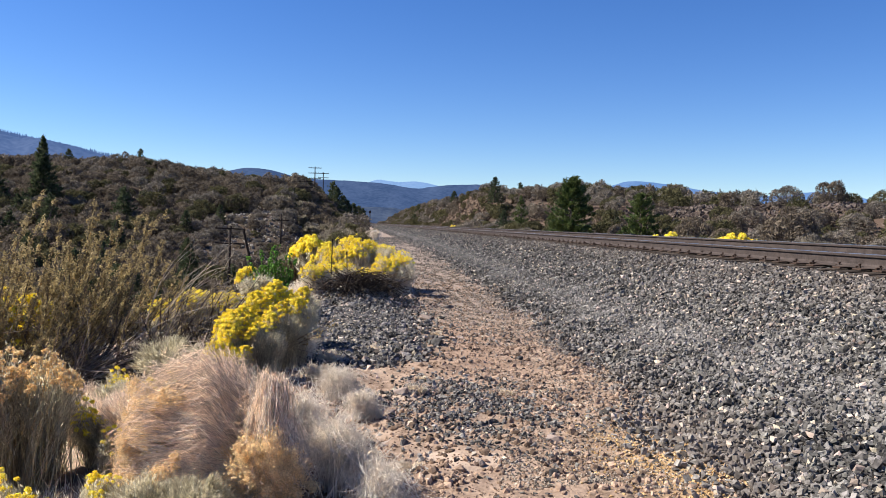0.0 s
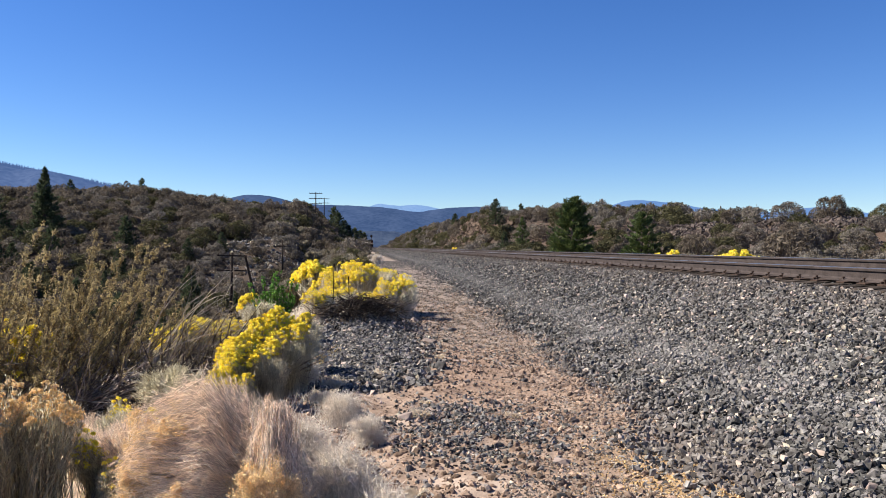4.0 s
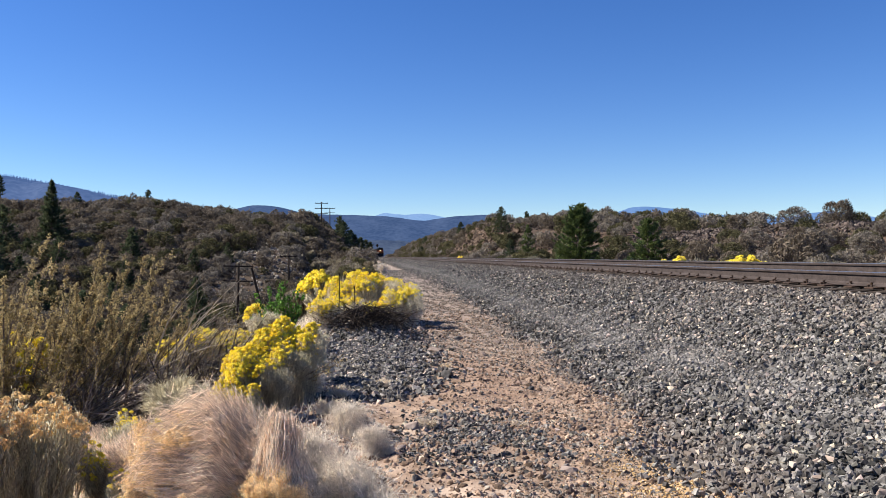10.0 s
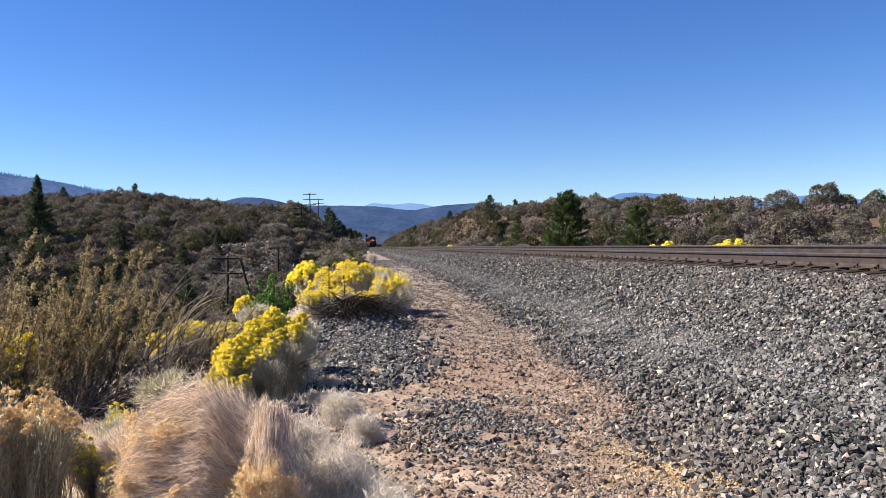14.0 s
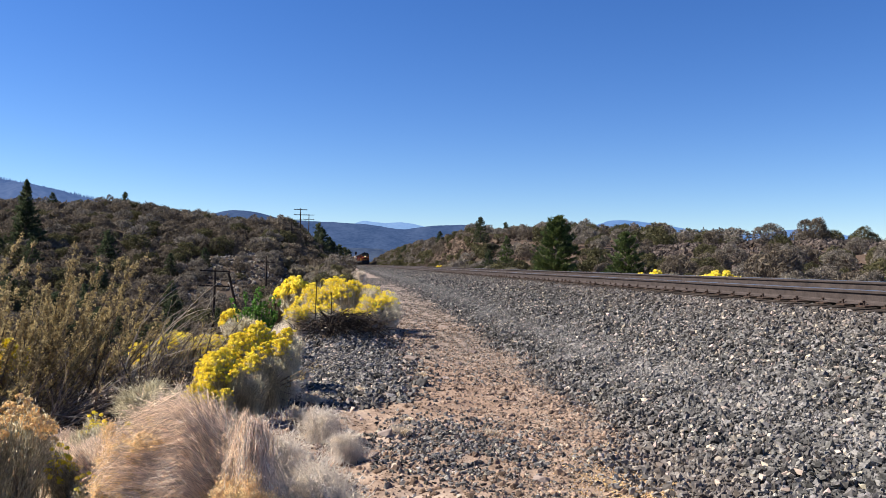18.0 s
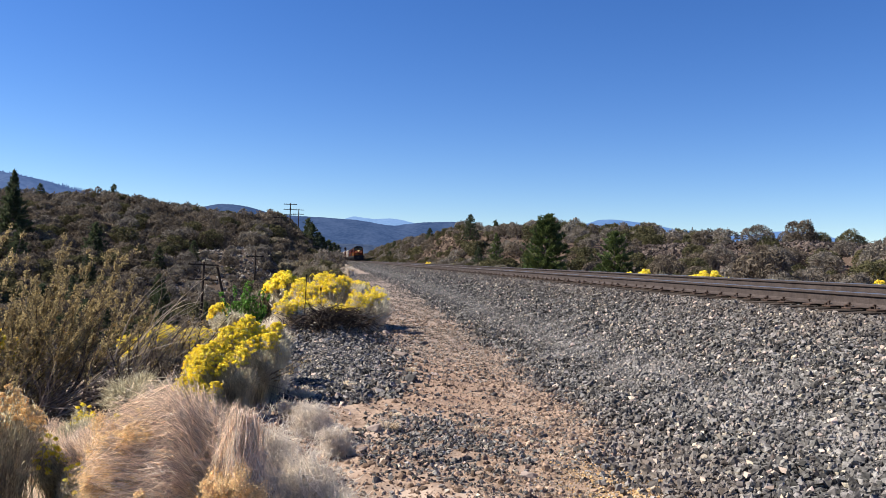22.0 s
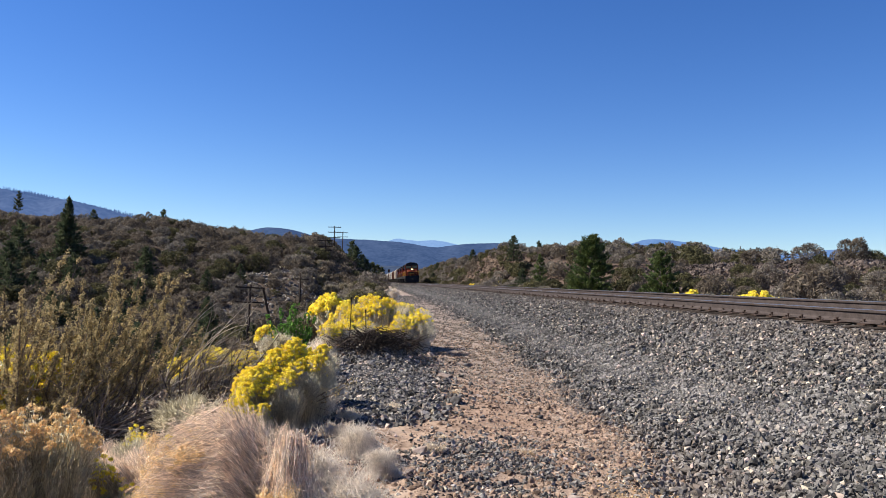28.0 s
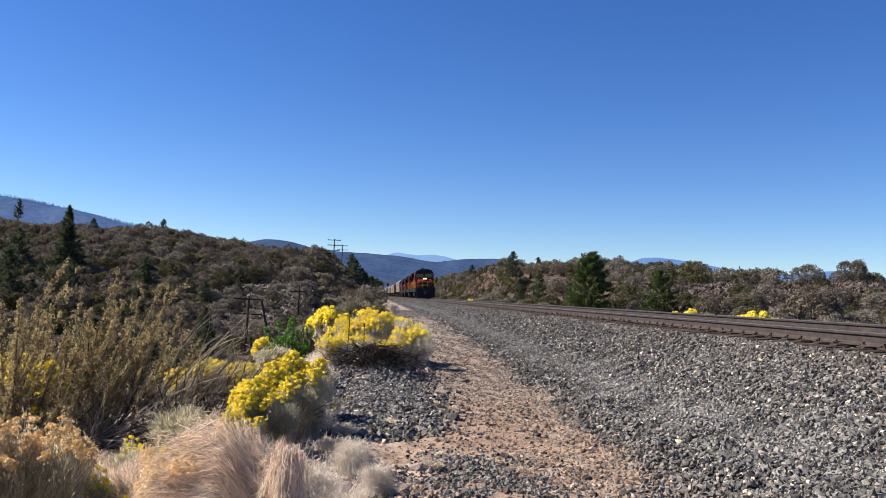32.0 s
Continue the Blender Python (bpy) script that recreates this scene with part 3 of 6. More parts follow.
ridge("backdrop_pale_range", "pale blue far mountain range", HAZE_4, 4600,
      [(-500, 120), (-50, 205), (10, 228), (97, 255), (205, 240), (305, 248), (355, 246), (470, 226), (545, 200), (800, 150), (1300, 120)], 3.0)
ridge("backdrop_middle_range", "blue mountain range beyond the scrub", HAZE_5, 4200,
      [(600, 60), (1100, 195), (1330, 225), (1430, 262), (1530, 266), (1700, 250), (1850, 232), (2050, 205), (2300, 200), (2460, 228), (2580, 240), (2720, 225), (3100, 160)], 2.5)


# ---- railway ----
RAIL_Y = np.concatenate([[-40.0, 0.0, 60.0, 150.0, 280.0], np.arange(300, 1110, 20.0)])


def rail_mesh(name, x0, z0):
    """A rail of true section swept along the line."""
    half = [(-0.076, 0), (-0.076, 0.012), (-0.02, 0.03), (-0.009, 0.05), (-0.009, 0.135), (-0.034, 0.15), (-0.037, 0.178), (-0.028, 0.186)]
    prof = np.array(half + [(-a, b) for a, b in reversed(half)])
    n = len(prof)
    s = Soup()
    v = np.stack([np.stack([x0 + prof[:, 0] + curve(yy) - prof[:, 1] * CANT / GAUGE, np.full(n, yy), z0 + prof[:, 1] + prof[:, 0] * CANT / GAUGE], 1) for yy in RAIL_Y])
    k = np.arange(n)
    q = np.stack([k, k + n, (k + 1) % n + n, (k + 1) % n], 1)
    s.add(v, f4=(q[None] + (np.arange(len(RAIL_Y) - 1) * n)[:, None, None]).reshape(-1, 4))
    me = s.mesh(name, RUST)
    me.materials.append(SHINE)
    for p in me.polygons:
        if p.center.z > z0 + 0.181 and abs(p.normal.z) > 0.3:
            p.material_index = 1
    return me


for side in (0, 1):
    tagged(new("rail", rail_mesh("rail", RAIL_X + side * GAUGE, RAIL_Z - 0.186 + side * CANT)), "rust-brown steel rail with a worn bright head on ties", "rail", "rails of the track", "structure")

TIE_M = solid("tie", TIE, lambda bm: box(bm, -1.3, 1.3, -0.115, 0.115, -0.18, 0), 0.012)
PLATE_M = solid("tie_plate", IRON, lambda bm: box(bm, -0.18, 0.18, -0.095, 0.095, 0, 0.02), 0.004)


def spike_build(bm):
    box(bm, -0.008, 0.008, -0.008, 0.008, 0, 0.05)
    box(bm, -0.02, 0.014, -0.014, 0.014, 0.045, 0.062)


SPIKE_M = solid("spike", IRON, spike_build, 0.002)
ANCHOR_M = solid("rail_anchor", IRON, lambda bm: box(bm, -0.10, 0.10, -0.014, 0.014, -0.035, 0.028), 0.004)


def make_tie(m, full=True):
    t = tagged(new("tie", TIE_M), "dark weathered timber tie under the rails", "railway tie", "ties of the track")
    t.matrix_basis = m
    for k, x in enumerate((-GAUGE / 2, GAUGE / 2)):
        part("tie_plate", PLATE_M, t, m=pose(x, 0, 0.002))
        if full or k == 0:
            part("spike", SPIKE_M, t, m=pose(x - 0.09, 0.05, 0.02))
            part("spike", SPIKE_M, t, m=pose(x + 0.09, -0.05, 0.02, 0, 0, 180))
            part("rail_anchor", ANCHOR_M, t, m=pose(x, 0.135, 0.022))
    return t


tie_z = RAIL_Z - 0.186 + CANT / 2 - 0.022
y = 3.0
while y < 60:
    make_tie(pose(MID_X + rng.uniform(-0.05, 0.05), y, tie_z, 0, -LEAN, rng.uniform(-1, 1)), y < 30)
    y += 0.5 + rng.uniform(-0.02, 0.02)
ts = Soup()
for k, y in enumerate(np.concatenate([np.arange(-8, 3, 0.5), np.arange(60, 420, 0.5)])):
    c = np.array([[a, b, d] for a in (-1.3, 1.3) for b in (-0.115, 0.115) for d in (-0.18, 0.0)])
    c[:, 2] += c[:, 0] * CANT / GAUGE
    ts.add(c + [MID_X + float(curve(y)), y, tie_z], f4=[[0, 1, 3, 2], [4, 6, 7, 5], [0, 4, 5, 1], [2, 3, 7, 6], [1, 5, 7, 3], [0, 2, 6, 4]])
tagged(new("far_ties", ts.mesh("far_ties", TIE)), "dark timber ties further along the track", "railway tie", kind="stuff")

# stones of the bed: joined for the most part, the nearest ones single
def bed_stones(n, y0, y1, power):
    yy = y0 + (y1 - y0) * rng.random(n) ** power
    xx = rng.uniform(1.4, 6.3, n)
    keep = rng.random(n) < sm(-0.45, 0.35, xx - 2.3 - 0.65 * sm(4, 11, yy) + 0.25 * lump(xx, yy, 0.8, 3))
    xx, yy = xx[keep], yy[keep]
    size = rng.uniform(0.012, 0.031, len(xx)) * np.where(rng.random(len(xx)) < 0.06, 1.4, 1) * (1 - 0.45 * sm(0.5, 0.15, np.abs(xx - 3.75)) * (rng.random(len(xx)) < 0.7))
    size = size * (1 + 0.3 * sm(12, 50, yy))
    zz = np.maximum(bed_z(xx, yy), ground(xx, yy)) + size * rng.uniform(-0.2, 1.1, len(xx))
    return np.stack([xx, yy, zz], 1), size


stones, size = bed_stones(68000, 3.2, 12.0, 1.15)
close = np.hypot(stones[:, 0], stones[:, 1]) + 3 * rng.random(len(stones)) < 6.1
pick = np.where(close)[0][:300]
rest = np.setdiff1d(np.arange(len(stones)), pick)
st = Soup()
pebbles(st, stones[rest], size[rest])
tagged(part("ballast_cover", st.mesh("ballast_cover", STONE), bed), "grey angular ballast stones", kind="stuff")
st = Soup()
place, wide = bed_stones(95000, 11.5, 120.0, 2.0)
pebbles(st, place, wide * 1.35, small=True)
tagged(part("far_ballast_cover", st.mesh("far_ballast_cover", STONE), bed), "grey angular ballast stones further along the track", kind="stuff")
st = Soup()
place, wide = bed_stones(16000, 110.0, 340.0, 1.2)
place[:, 0] += curve(place[:, 1])
pebbles(st, place, wide * 2.2, small=True)
tagged(part("distant_ballast_cover", st.mesh("distant_ballast_cover", STONE), bed), "grey ballast stones far along the track", kind="stuff")
y = 3.2 + 36 * rng.random(16000) ** 1.6
x = rng.normal(3.75, 0.24, 16000) + 0.1 * lump(y, y, 2.0, 3)
st = Soup()
pebbles(st, np.stack([x, y, np.maximum(bed_z(x, y), ground(x, y)) + 0.016], 1), rng.uniform(0.006, 0.016, 16000) * (1 + 0.02 * y), small=True)
tagged(part("fine_ballast_cover", st.mesh("fine_ballast_cover", STONE), bed), "line of finer pale ballast along the bank", kind="stuff")
STONE_MS = []
for cv, cf in CHIPS[:8]:
    s1 = Soup()
    s1.add(cv, f3=cf)
    STONE_MS.append(s1.mesh("stone", STONE_OB))
for i in pick:
    e = rng.uniform(0, 360, 3)
    ob = part("stone", STONE_MS[int(rng.integers(8))], bed, m=pose(*stones[i], *e) @ Matrix.Scale(float(size[i]), 4))
# stones between and beyond the rails
n = 9000
yy = 3.0 + 40 * rng.random(n) ** 1.5
xx = rng.uniform(6.6, 10.5, n)
sz = rng.uniform(0.02, 0.036, n)
s = Soup()
pebbles(s, np.stack([xx, yy, bed_z(xx, yy) + sz * 0.2 + 0.05 * (xx > 7)], 1), sz, small=True)
tagged(part("crib_stones", s.mesh("crib_stones", STONE), bed), "ballast stones between the ties", kind="stuff")

# gravel, clods and pebbles on the dirt track
def scatter_on(n, x0, x1, y0, y1, power=1.6):
    y = y0 + (y1 - y0) * rng.random(n) ** power
    x = rng.uniform(x0, x1, n) + 0.35 * lump(y, y, 1.1, 2)
    return x, y


def strew(name, label, mat, x, y, size, sink=0.15, small=False, forms=None):
    s = Soup()
    pebbles(s, np.stack([x, y, ground(x, y) + size * sink], 1), size, small, forms)
    return tagged(part(name, s.mesh(name, mat), ground_ob), label, kind="stuff")


x, y = scatter_on(52000, -0.8, 3.3, 3.3, 26, 1.7)
k = lump(x, y, 0.8, 7) + 0.5 * lump(x, y, 0.25, 3) > rng.uniform(-1.1, 0.5, len(x))
x, y = x[k], y[k]
strew("track_gravel", "small brown pebbles and clods on the dirt track", CLOD, x, y, (0.004 + 0.011 * rng.random(len(x)) ** 2) * (1 + 0.04 * y), 0.0, True)
x, y = rng.normal(2.15, 0.35, 2600), rng.normal(4.8, 0.65, 2600)
strew("orange_gravel", "orange sandy gravel at the foot of the bank", SAND, x, y, rng.uniform(0.006, 0.016, len(x)), 0.1, True)
x, y = scatter_on(30000, -0.8, 3.0, 3.3, 22)
k = lump(x, y, 0.9, 8) + 0.4 * lump(x, y, 0.3, 2) > rng.uniform(-0.8, 0.7, len(x))
strew("dirt_clods", "lumps of dry reddish dirt on the track", CLOD, x[k], y[k], 0.008 + 0.038 * rng.random(k.sum()) ** 4, -0.05, forms=LUMPS)
x, y = scatter_on(56000, 1.0, 3.3, 4.5, 30, 1.5)
k = lump(x, y, 1.5, 5) + 0.8 * (x - 1.9) > rng.uniform(-0.9, 0.5, len(x))
strew("track_grit", "brown-grey grit washed down beside the ballast", GRIT, x[k], y[k], rng.uniform(0.004, 0.012, k.sum()) * (1 + 0.03 * y[k]), 0.15, True)
x, y = scatter_on(11000, 0.6, 3.3, 10, 60, 1.4)
strew("fine_gravel", "fine grey gravel worn into the track", STONE, x, y, rng.uniform(0.008, 0.018, len(x)) * (1 + 0.03 * y), 0.2, True)
x, y = scatter_on(2600, -0.8, 3.3, 3.4, 20)
k = lump(x, y, 1.6, 4) > -0.35
strew("spilt_ballast", "stray grey ballast stones on the dirt", STONE, x[k], y[k], rng.uniform(0.010, 0.026, k.sum()), -0.1)
x, y = rng.normal(0.0, 0.42, 13000), rng.normal(11.8, 1.8, 13000)
k = (lump(x, y, 0.5, 3) > -0.85) & (y > 8.6 + 0.5 * lump(x, y, 0.4, 6)) & (y < 14.9) & (x > edge_x(y) - 0.5)
x, y = x[k], y[k]
strew("dumped_ballast", "spilled heap of dark grey ballast stones", STONE, x, y, rng.uniform(0.018, 0.046, len(x)), 0.35)
x, y = rng.normal(0.95, 0.40, 2600), rng.normal(6.75, 0.62, 2600)
k = lump(x, y, 0.35, 6) > -0.45
x, y = x[k], y[k]
strew("loose_ballast", "patch of dark loose ballast stones on the dirt", STONE, x, y, rng.uniform(0.012, 0.029, len(x)), 0.1)


def rock(place, size, flat, seed, name="rock", label="rough brown field stone half sunk in the dirt", mat=ROCK, turn=0):
    """A broken field stone: a sharp hull with its edges worn."""
    r = np.random.default_rng(seed)
    bm = bmesh.new()
    for q in unit(r.normal(size=(13, 3))) * r.uniform(0.8, 1.1, (13, 1)):
        bm.verts.new(q)
    bmesh.ops.convex_hull(bm, input=list(bm.verts))
    bmesh.ops.delete(bm, geom=[v for v in bm.verts if not v.link_faces], context="VERTS")
    bmesh.ops.bevel(bm, geom=list(bm.edges), offset=0.05, segments=1, affect="EDGES")
    me = bpy.data.meshes.new(name)
    bm.to_mesh(me)
    bm.free()
    me.materials.append(mat)
    ob = tagged(new(name, me), label, "stone")
    ob.matrix_basis = pose(place[0], place[1], float(ground(place[0], place[1])) + size * flat * 0.2, r.uniform(-8, 8), r.uniform(-8, 8), turn) @ \
        Matrix.Diagonal((size, size * r.uniform(0.6, 0.9), size * flat, 1))
    return ob


# ---- plants ----
def bush_form(name, R, H, count, seed, lobes=5, leaf=0.5, stem_mat=None, bloom=None, bloom_n=6, bloom_size=0.009, bloom_top=0.35,
              stem_r=0.0028, droop=0.0, leaf_mat=None, label="", category="shrub", group="", leaf_size=0.03, bloom_side=None, cap=0.42, comb=None, rim=0.55, heads=0, head_r=0.036, spread=0.3):
    """A many-stemmed shrub: stems from one root to the skin of several lobes, thin leaves on them and blooms at the tips."""
    r = np.random.default_rng(seed)
    top = holder(name, Matrix(), label, category, group)
    la = r.uniform(0, 2 * np.pi, lobes)
    ld = np.sqrt(r.uniform(0.05, 1.0, lobes)) * R * 0.66
    lc = np.stack([np.cos(la) * ld, np.sin(la) * ld, H * r.uniform(0.5, 0.72, lobes) * (1 - 0.35 * (ld / R) ** 2)], 1)
    lr = np.stack([R * r.uniform(0.24, 0.42, lobes)] * 2 + [H * r.uniform(0.2, 0.32, lobes)], 1)
    which = r.integers(0, lobes, count)
    d = unit(r.normal(size=(count, 3)) * [1, 1, 0.8] + [0, 0, 0.75])
    tip = lc[which] + d * lr[which] * r.uniform(0.75, 1.05, (count, 1))
    if comb is not None:
        tip = tip + np.array(comb) * R * r.uniform(0.2, 1.0, (count, 1))
    tip[:, 2] = np.maximum(tip[:, 2], 0.04)
    root = np.stack([r.normal(size=count) * R * 0.12, r.normal(size=count) * R * 0.12, np.full(count, -0.03)], 1) + lc[which] * [spread, spread, 0]
    bend = np.stack([-(tip - root)[:, 0] * 0.15, -(tip - root)[:, 1] * 0.15, np.full(count, H * 0.08)], 1) + r.normal(size=(count, 3)) * R * 0.10
    if droop:
        bend[:, 2] += H * droop * r.uniform(0.4, 1.0, count)
        tip[:, 2] -= H * droop * 0.5 * r.uniform(0, 1, count)
        tip[:, 2] = np.maximum(tip[:, 2], 0.03)
    s = Soup()
    c = stems(s, root, tip, bend, stem_r * 1.5, stem_r * 0.5, 4)
    # side twigs
    k = r.integers(0, count, count)
    b = c[k, 3] * 0.6 + c[k, 2] * 0.4
    stems(s, b, b + (c[k, 4] - c[k, 2]) * (0.35 if bloom else 0.7) + r.normal(size=(count, 3)) * R * 0.08, r.normal(size=(count, 3)) * 0.01, stem_r, stem_r * 0.4, 2)
    part("stem_clump", s.mesh("stem_clump", stem_mat or SAGE), top)
    if leaf:
        m = int(count * leaf * 6)
        k = r.integers(0, count, m)
        t = r.uniform(0.35, 1.0, m)[:, None]
        p = c[k, 2] * (1 - t) + c[k, 4] * t + r.normal(size=(m, 3)) * R * 0.035
        s = Soup()
        blades(s, p, unit(c[k, 4] - c[k, 2]) + r.normal(size=(m, 3)) * 0.35, r.normal(size=(m, 3)), leaf_size * r.uniform(0.5, 1.1, m) * 0.32, 5.0)
        part("leaf_mass", s.mesh("leaf_mass", leaf_mat or SAGE), top)
    if bloom:
        ok = np.where((tip[:, 2] / H > bloom_top) & (d[:, 2] > cap + r.normal(size=count) * 0.12))[0]
        if bloom_side is not None:
            ok = ok[(tip[ok] @ np.array(bloom_side)) > (rim + 0.12 * r.normal(size=len(ok))) * R]
        if heads:
            k = np.repeat(r.choice(ok, min(heads, len(ok)), replace=False), bloom_n)
            q = unit(r.normal(size=(len(k), 3)) + [0, 0, 0.6]) * r.uniform(0.75, 1.0, (len(k), 1)) * [1, 1, 0.7]
            p = tip[k] + q * head_r * r.uniform(0.6, 1.3, count)[k][:, None]
        else:
            k = np.repeat(ok, bloom_n)
            p = tip[k] + r.normal(size=(len(k), 3)) * [R * 0.02 + 0.008, R * 0.02 + 0.008, 0.010]
        s = Soup()
        buds(s, p, bloom_size * r.uniform(0.6, 1.3, len(k)), r=r)
        part("bloom", s.mesh("bloom", bloom), top)
    return top


def put(thing, x, y, turn=0.0, size=1.0, sink=0.03, first=False, z=None):
    """A copy of a thing on the ground; the first one moves the thing itself."""
    zz = float(ground(x, y)) - sink if z is None else z
    m = pose(x, y, zz, 0, 0, turn)
    ob = thing if first else copy_thing(thing, m)
    ob.matrix_basis = m @ Matrix.Scale(size, 4)
    return ob


def scrub_arrays(seed, R, H, lobes, per, leaf):
    """A rounded bush: a heap of domes, each a skin of fine leaves and twig ends with creases between."""
    r = np.random.default_rng(seed)
    a = r.uniform(0, 2 * np.pi, lobes)
    far = np.sqrt(r.uniform(0.0, 1.0, lobes)) * 0.68
    c = np.stack([np.cos(a) * far * R, np.sin(a) * far * R, H * r.uniform(0.40, 0.74, lobes) * (1 - 0.62 * far ** 2)], 1)
    size = np.stack([R * r.uniform(0.30, 0.46, lobes)] * 2 + [H * r.uniform(0.24, 0.36, lobes)], 1)
    k = np.repeat(np.arange(lobes), per)
    d = unit(r.normal(size=(len(k), 3)) + [0, 0, 0.3])
    p = c[k] + d * size[k] * r.uniform(0.78, 1.06, (len(k), 1))
    buried = np.zeros(len(k), bool)
    for j in range(lobes):
        buried |= (np.linalg.norm((p - c[j]) / size[j], axis=1) < 0.8) & (k != j)
    keep = ~buried & (p[:, 2] > 0.03)
    p, d, k = p[keep], d[keep], k[keep]
    n = len(p)
    fuzz = r.random(n) < 0.35
    face = unit(d + r.normal(size=(n, 3)) * 0.55)
    axis = np.where(fuzz[:, None], d + [0, 0, 0.4] + r.normal(size=(n, 3)) * 0.3, np.cross(face, r.normal(size=(n, 3))))
    face = np.where(fuzz[:, None], r.normal(size=(n, 3)), face)
    s = Soup()
    blades(s, p, axis, face, leaf * r.uniform(0.6, 1.25, n) * np.where(fuzz, 0.5, 0.68), 3.4)
    w = Soup()
    stems(w, r.normal(size=(lobes, 3)) * [R * 0.08, R * 0.08, 0] + [0, 0, -0.1], c, r.normal(size=(lobes, 3)) * R * 0.12, R * 0.035, R * 0.010, 3)
    i = r.integers(0, n, lobes * 9)
    stems(w, c[k[i]], p[i] + d[i] * R * 0.05, r.normal(size=(len(i), 3)) * R * 0.04, R * 0.010, R * 0.004, 2)
    return s, w


SCRUB_LABEL = {"a": "brown autumn scrub bush on the dry slope", "b": "olive-green scrub bush on the dry slope", "c": "grey twiggy scrub bush on the dry slope"}
SCRUB_KINDS = []
for kind_, mat_, seeds in (("a", SCRUB_A, (1, 2, 3)), ("b", SCRUB_B, (4, 5)), ("c", SCRUB_C, (6, 7))):
    for sd in seeds:
        s, w = scrub_arrays(sd, 1.0, 1.45, 14, 130, 0.10)
        s2, w2 = scrub_arrays(sd + 50, 1.0, 1.4, 10, 112, 0.125)
        s3, w3 = scrub_arrays(sd + 90, 1.0, 1.5, 18, 300, 0.080)
        SCRUB_KINDS.append((kind_, mat_, s2, w, s.mesh("crown", mat_), w.mesh("branch_frame", BARK), s3.mesh("crown", mat_), w3.mesh("branch_frame", BARK)))


def scrub_thing(i, x, y, size, turn, tall=1.0):
    kind_, mat_, s, w, cm, wm, cf, wf = SCRUB_KINDS[i]
    if (y < 100 and x > 0) or y < 40:
        cm, wm = cf, wf
    t = holder("scrub_bush", pose(x, y, float(ground(x, y)) - 0.1, 0, 0, turn) @ Matrix.Diagonal((size, size, size * tall, 1)), SCRUB_LABEL[kind_], "bush", "scrub on the slopes")
    part("crown", cm, t)
    part("branch_frame", wm, t)
    return t


def cover(name, label, spots):
    """Scrub too thick to count, joined kind by kind."""
    for i in range(len(SCRUB_KINDS)):
        kind_, mat_, s = SCRUB_KINDS[i][:3]
        v, f3, f4 = s.arrays()
        out = Soup()
        for (x, y, size, turn, kk) in spots:
            if kk != i:
                continue
            c, d = math.cos(turn), math.sin(turn)
            m = np.array([[c, -d, 0], [d, c, 0], [0, 0, 1]]) * size
            out.add(v @ m.T + [x, y, float(ground(x, y)) - 0.1], f3, f4)
        if out.n:
            tagged(new(name, out.mesh(name, mat_)), label, "scrub", kind="stuff")


def spread_spots(n, x0, x1, y0, y1, gap, seed, ok):
    r = np.random.default_rng(seed)
    out = []
    cell = {}
    for _ in range(n * 12):
        x, y = r.uniform(x0, x1), r.uniform(y0, y1)
        if not ok(x, y):
            continue
        key = (int(x // gap), int(y // gap))
        if any((x - a) ** 2 + (y - b) ** 2 < gap * gap for i in (-1, 0, 1) for j in (-1, 0, 1) for a, b in cell.get((key[0] + i, key[1] + j), ())):
            continue
        cell.setdefault(key, []).append((x, y))
        out.append((x, y))
        if len(out) >= n:
            break
    return out


sr = np.random.default_rng(5)
weights = [0.22, 0.2, 0.2, 0.1, 0.1, 0.09, 0.09]
near_left = spread_spots(520, -52, -2.5, 15, 92, 1.3, 3, lambda x, y: -0.5 * y - 6 < x < -0.012 * y - 2.6 - 2.0 * sm(40, 18, y))
far_left = spread_spots(1350, -125, -0.5, 88, 232, 1.7, 4, lambda x, y: -0.5 * y - 6 < x < 0.6 - 0.006 * y)
spots = []
for i, (x, y) in enumerate(near_left + far_left):
    ledge = 100 < y < 138 and -26 < x < -3
    k = int(sr.choice(7, p=weights)) if not ledge or i % 3 == 0 else int(sr.integers(5, 7))
    size = sr.uniform(0.8, 1.5) if y < 90 else sr.uniform(1.1, 2.3)
    size = size * (0.72 if ledge else 1) * (0.75 if y < 35 else 1)
    if 60 < y < 112 and -14 < x < -3.0 and i % 3:
        k, size = int(sr.choice([0, 5, 6, 6])), size * 0.6
    if ledge and i % 2:
        continue
    if i % 17 == 3 and 80 < y < 145:
        k, size = 3 + i % 2, size * 1.35
    if y < 35 or i % 12 == 0:
        scrub_thing(k, x, y, size, sr.uniform(0, 360), sr.uniform(0.8, 1.15))
    else:
        spots.append((x, y, size, sr.uniform(0, 6.28), k))
for x, y in spread_spots(560, -100, -1, 70, 200, 1.3, 14, lambda x, y: -0.48 * y - 4 < x < 0.2 - 0.006 * y):
    spots.append((x, y, sr.uniform(0.55, 1.0), sr.uniform(0, 6.28), int(sr.choice(7, p=weights))))
for x, y in spread_spots(330, -26, -2.4, 48, 114, 1.0, 16, lambda x, y: x < -0.012 * y - 2.4):
    spots.append((x, y, sr.uniform(0.45, 0.95), sr.uniform(0, 6.28), int(sr.choice([0, 1, 3, 5, 6]))))
cover("scrub_cover", "thick brown and grey scrub on the hillside", spots)
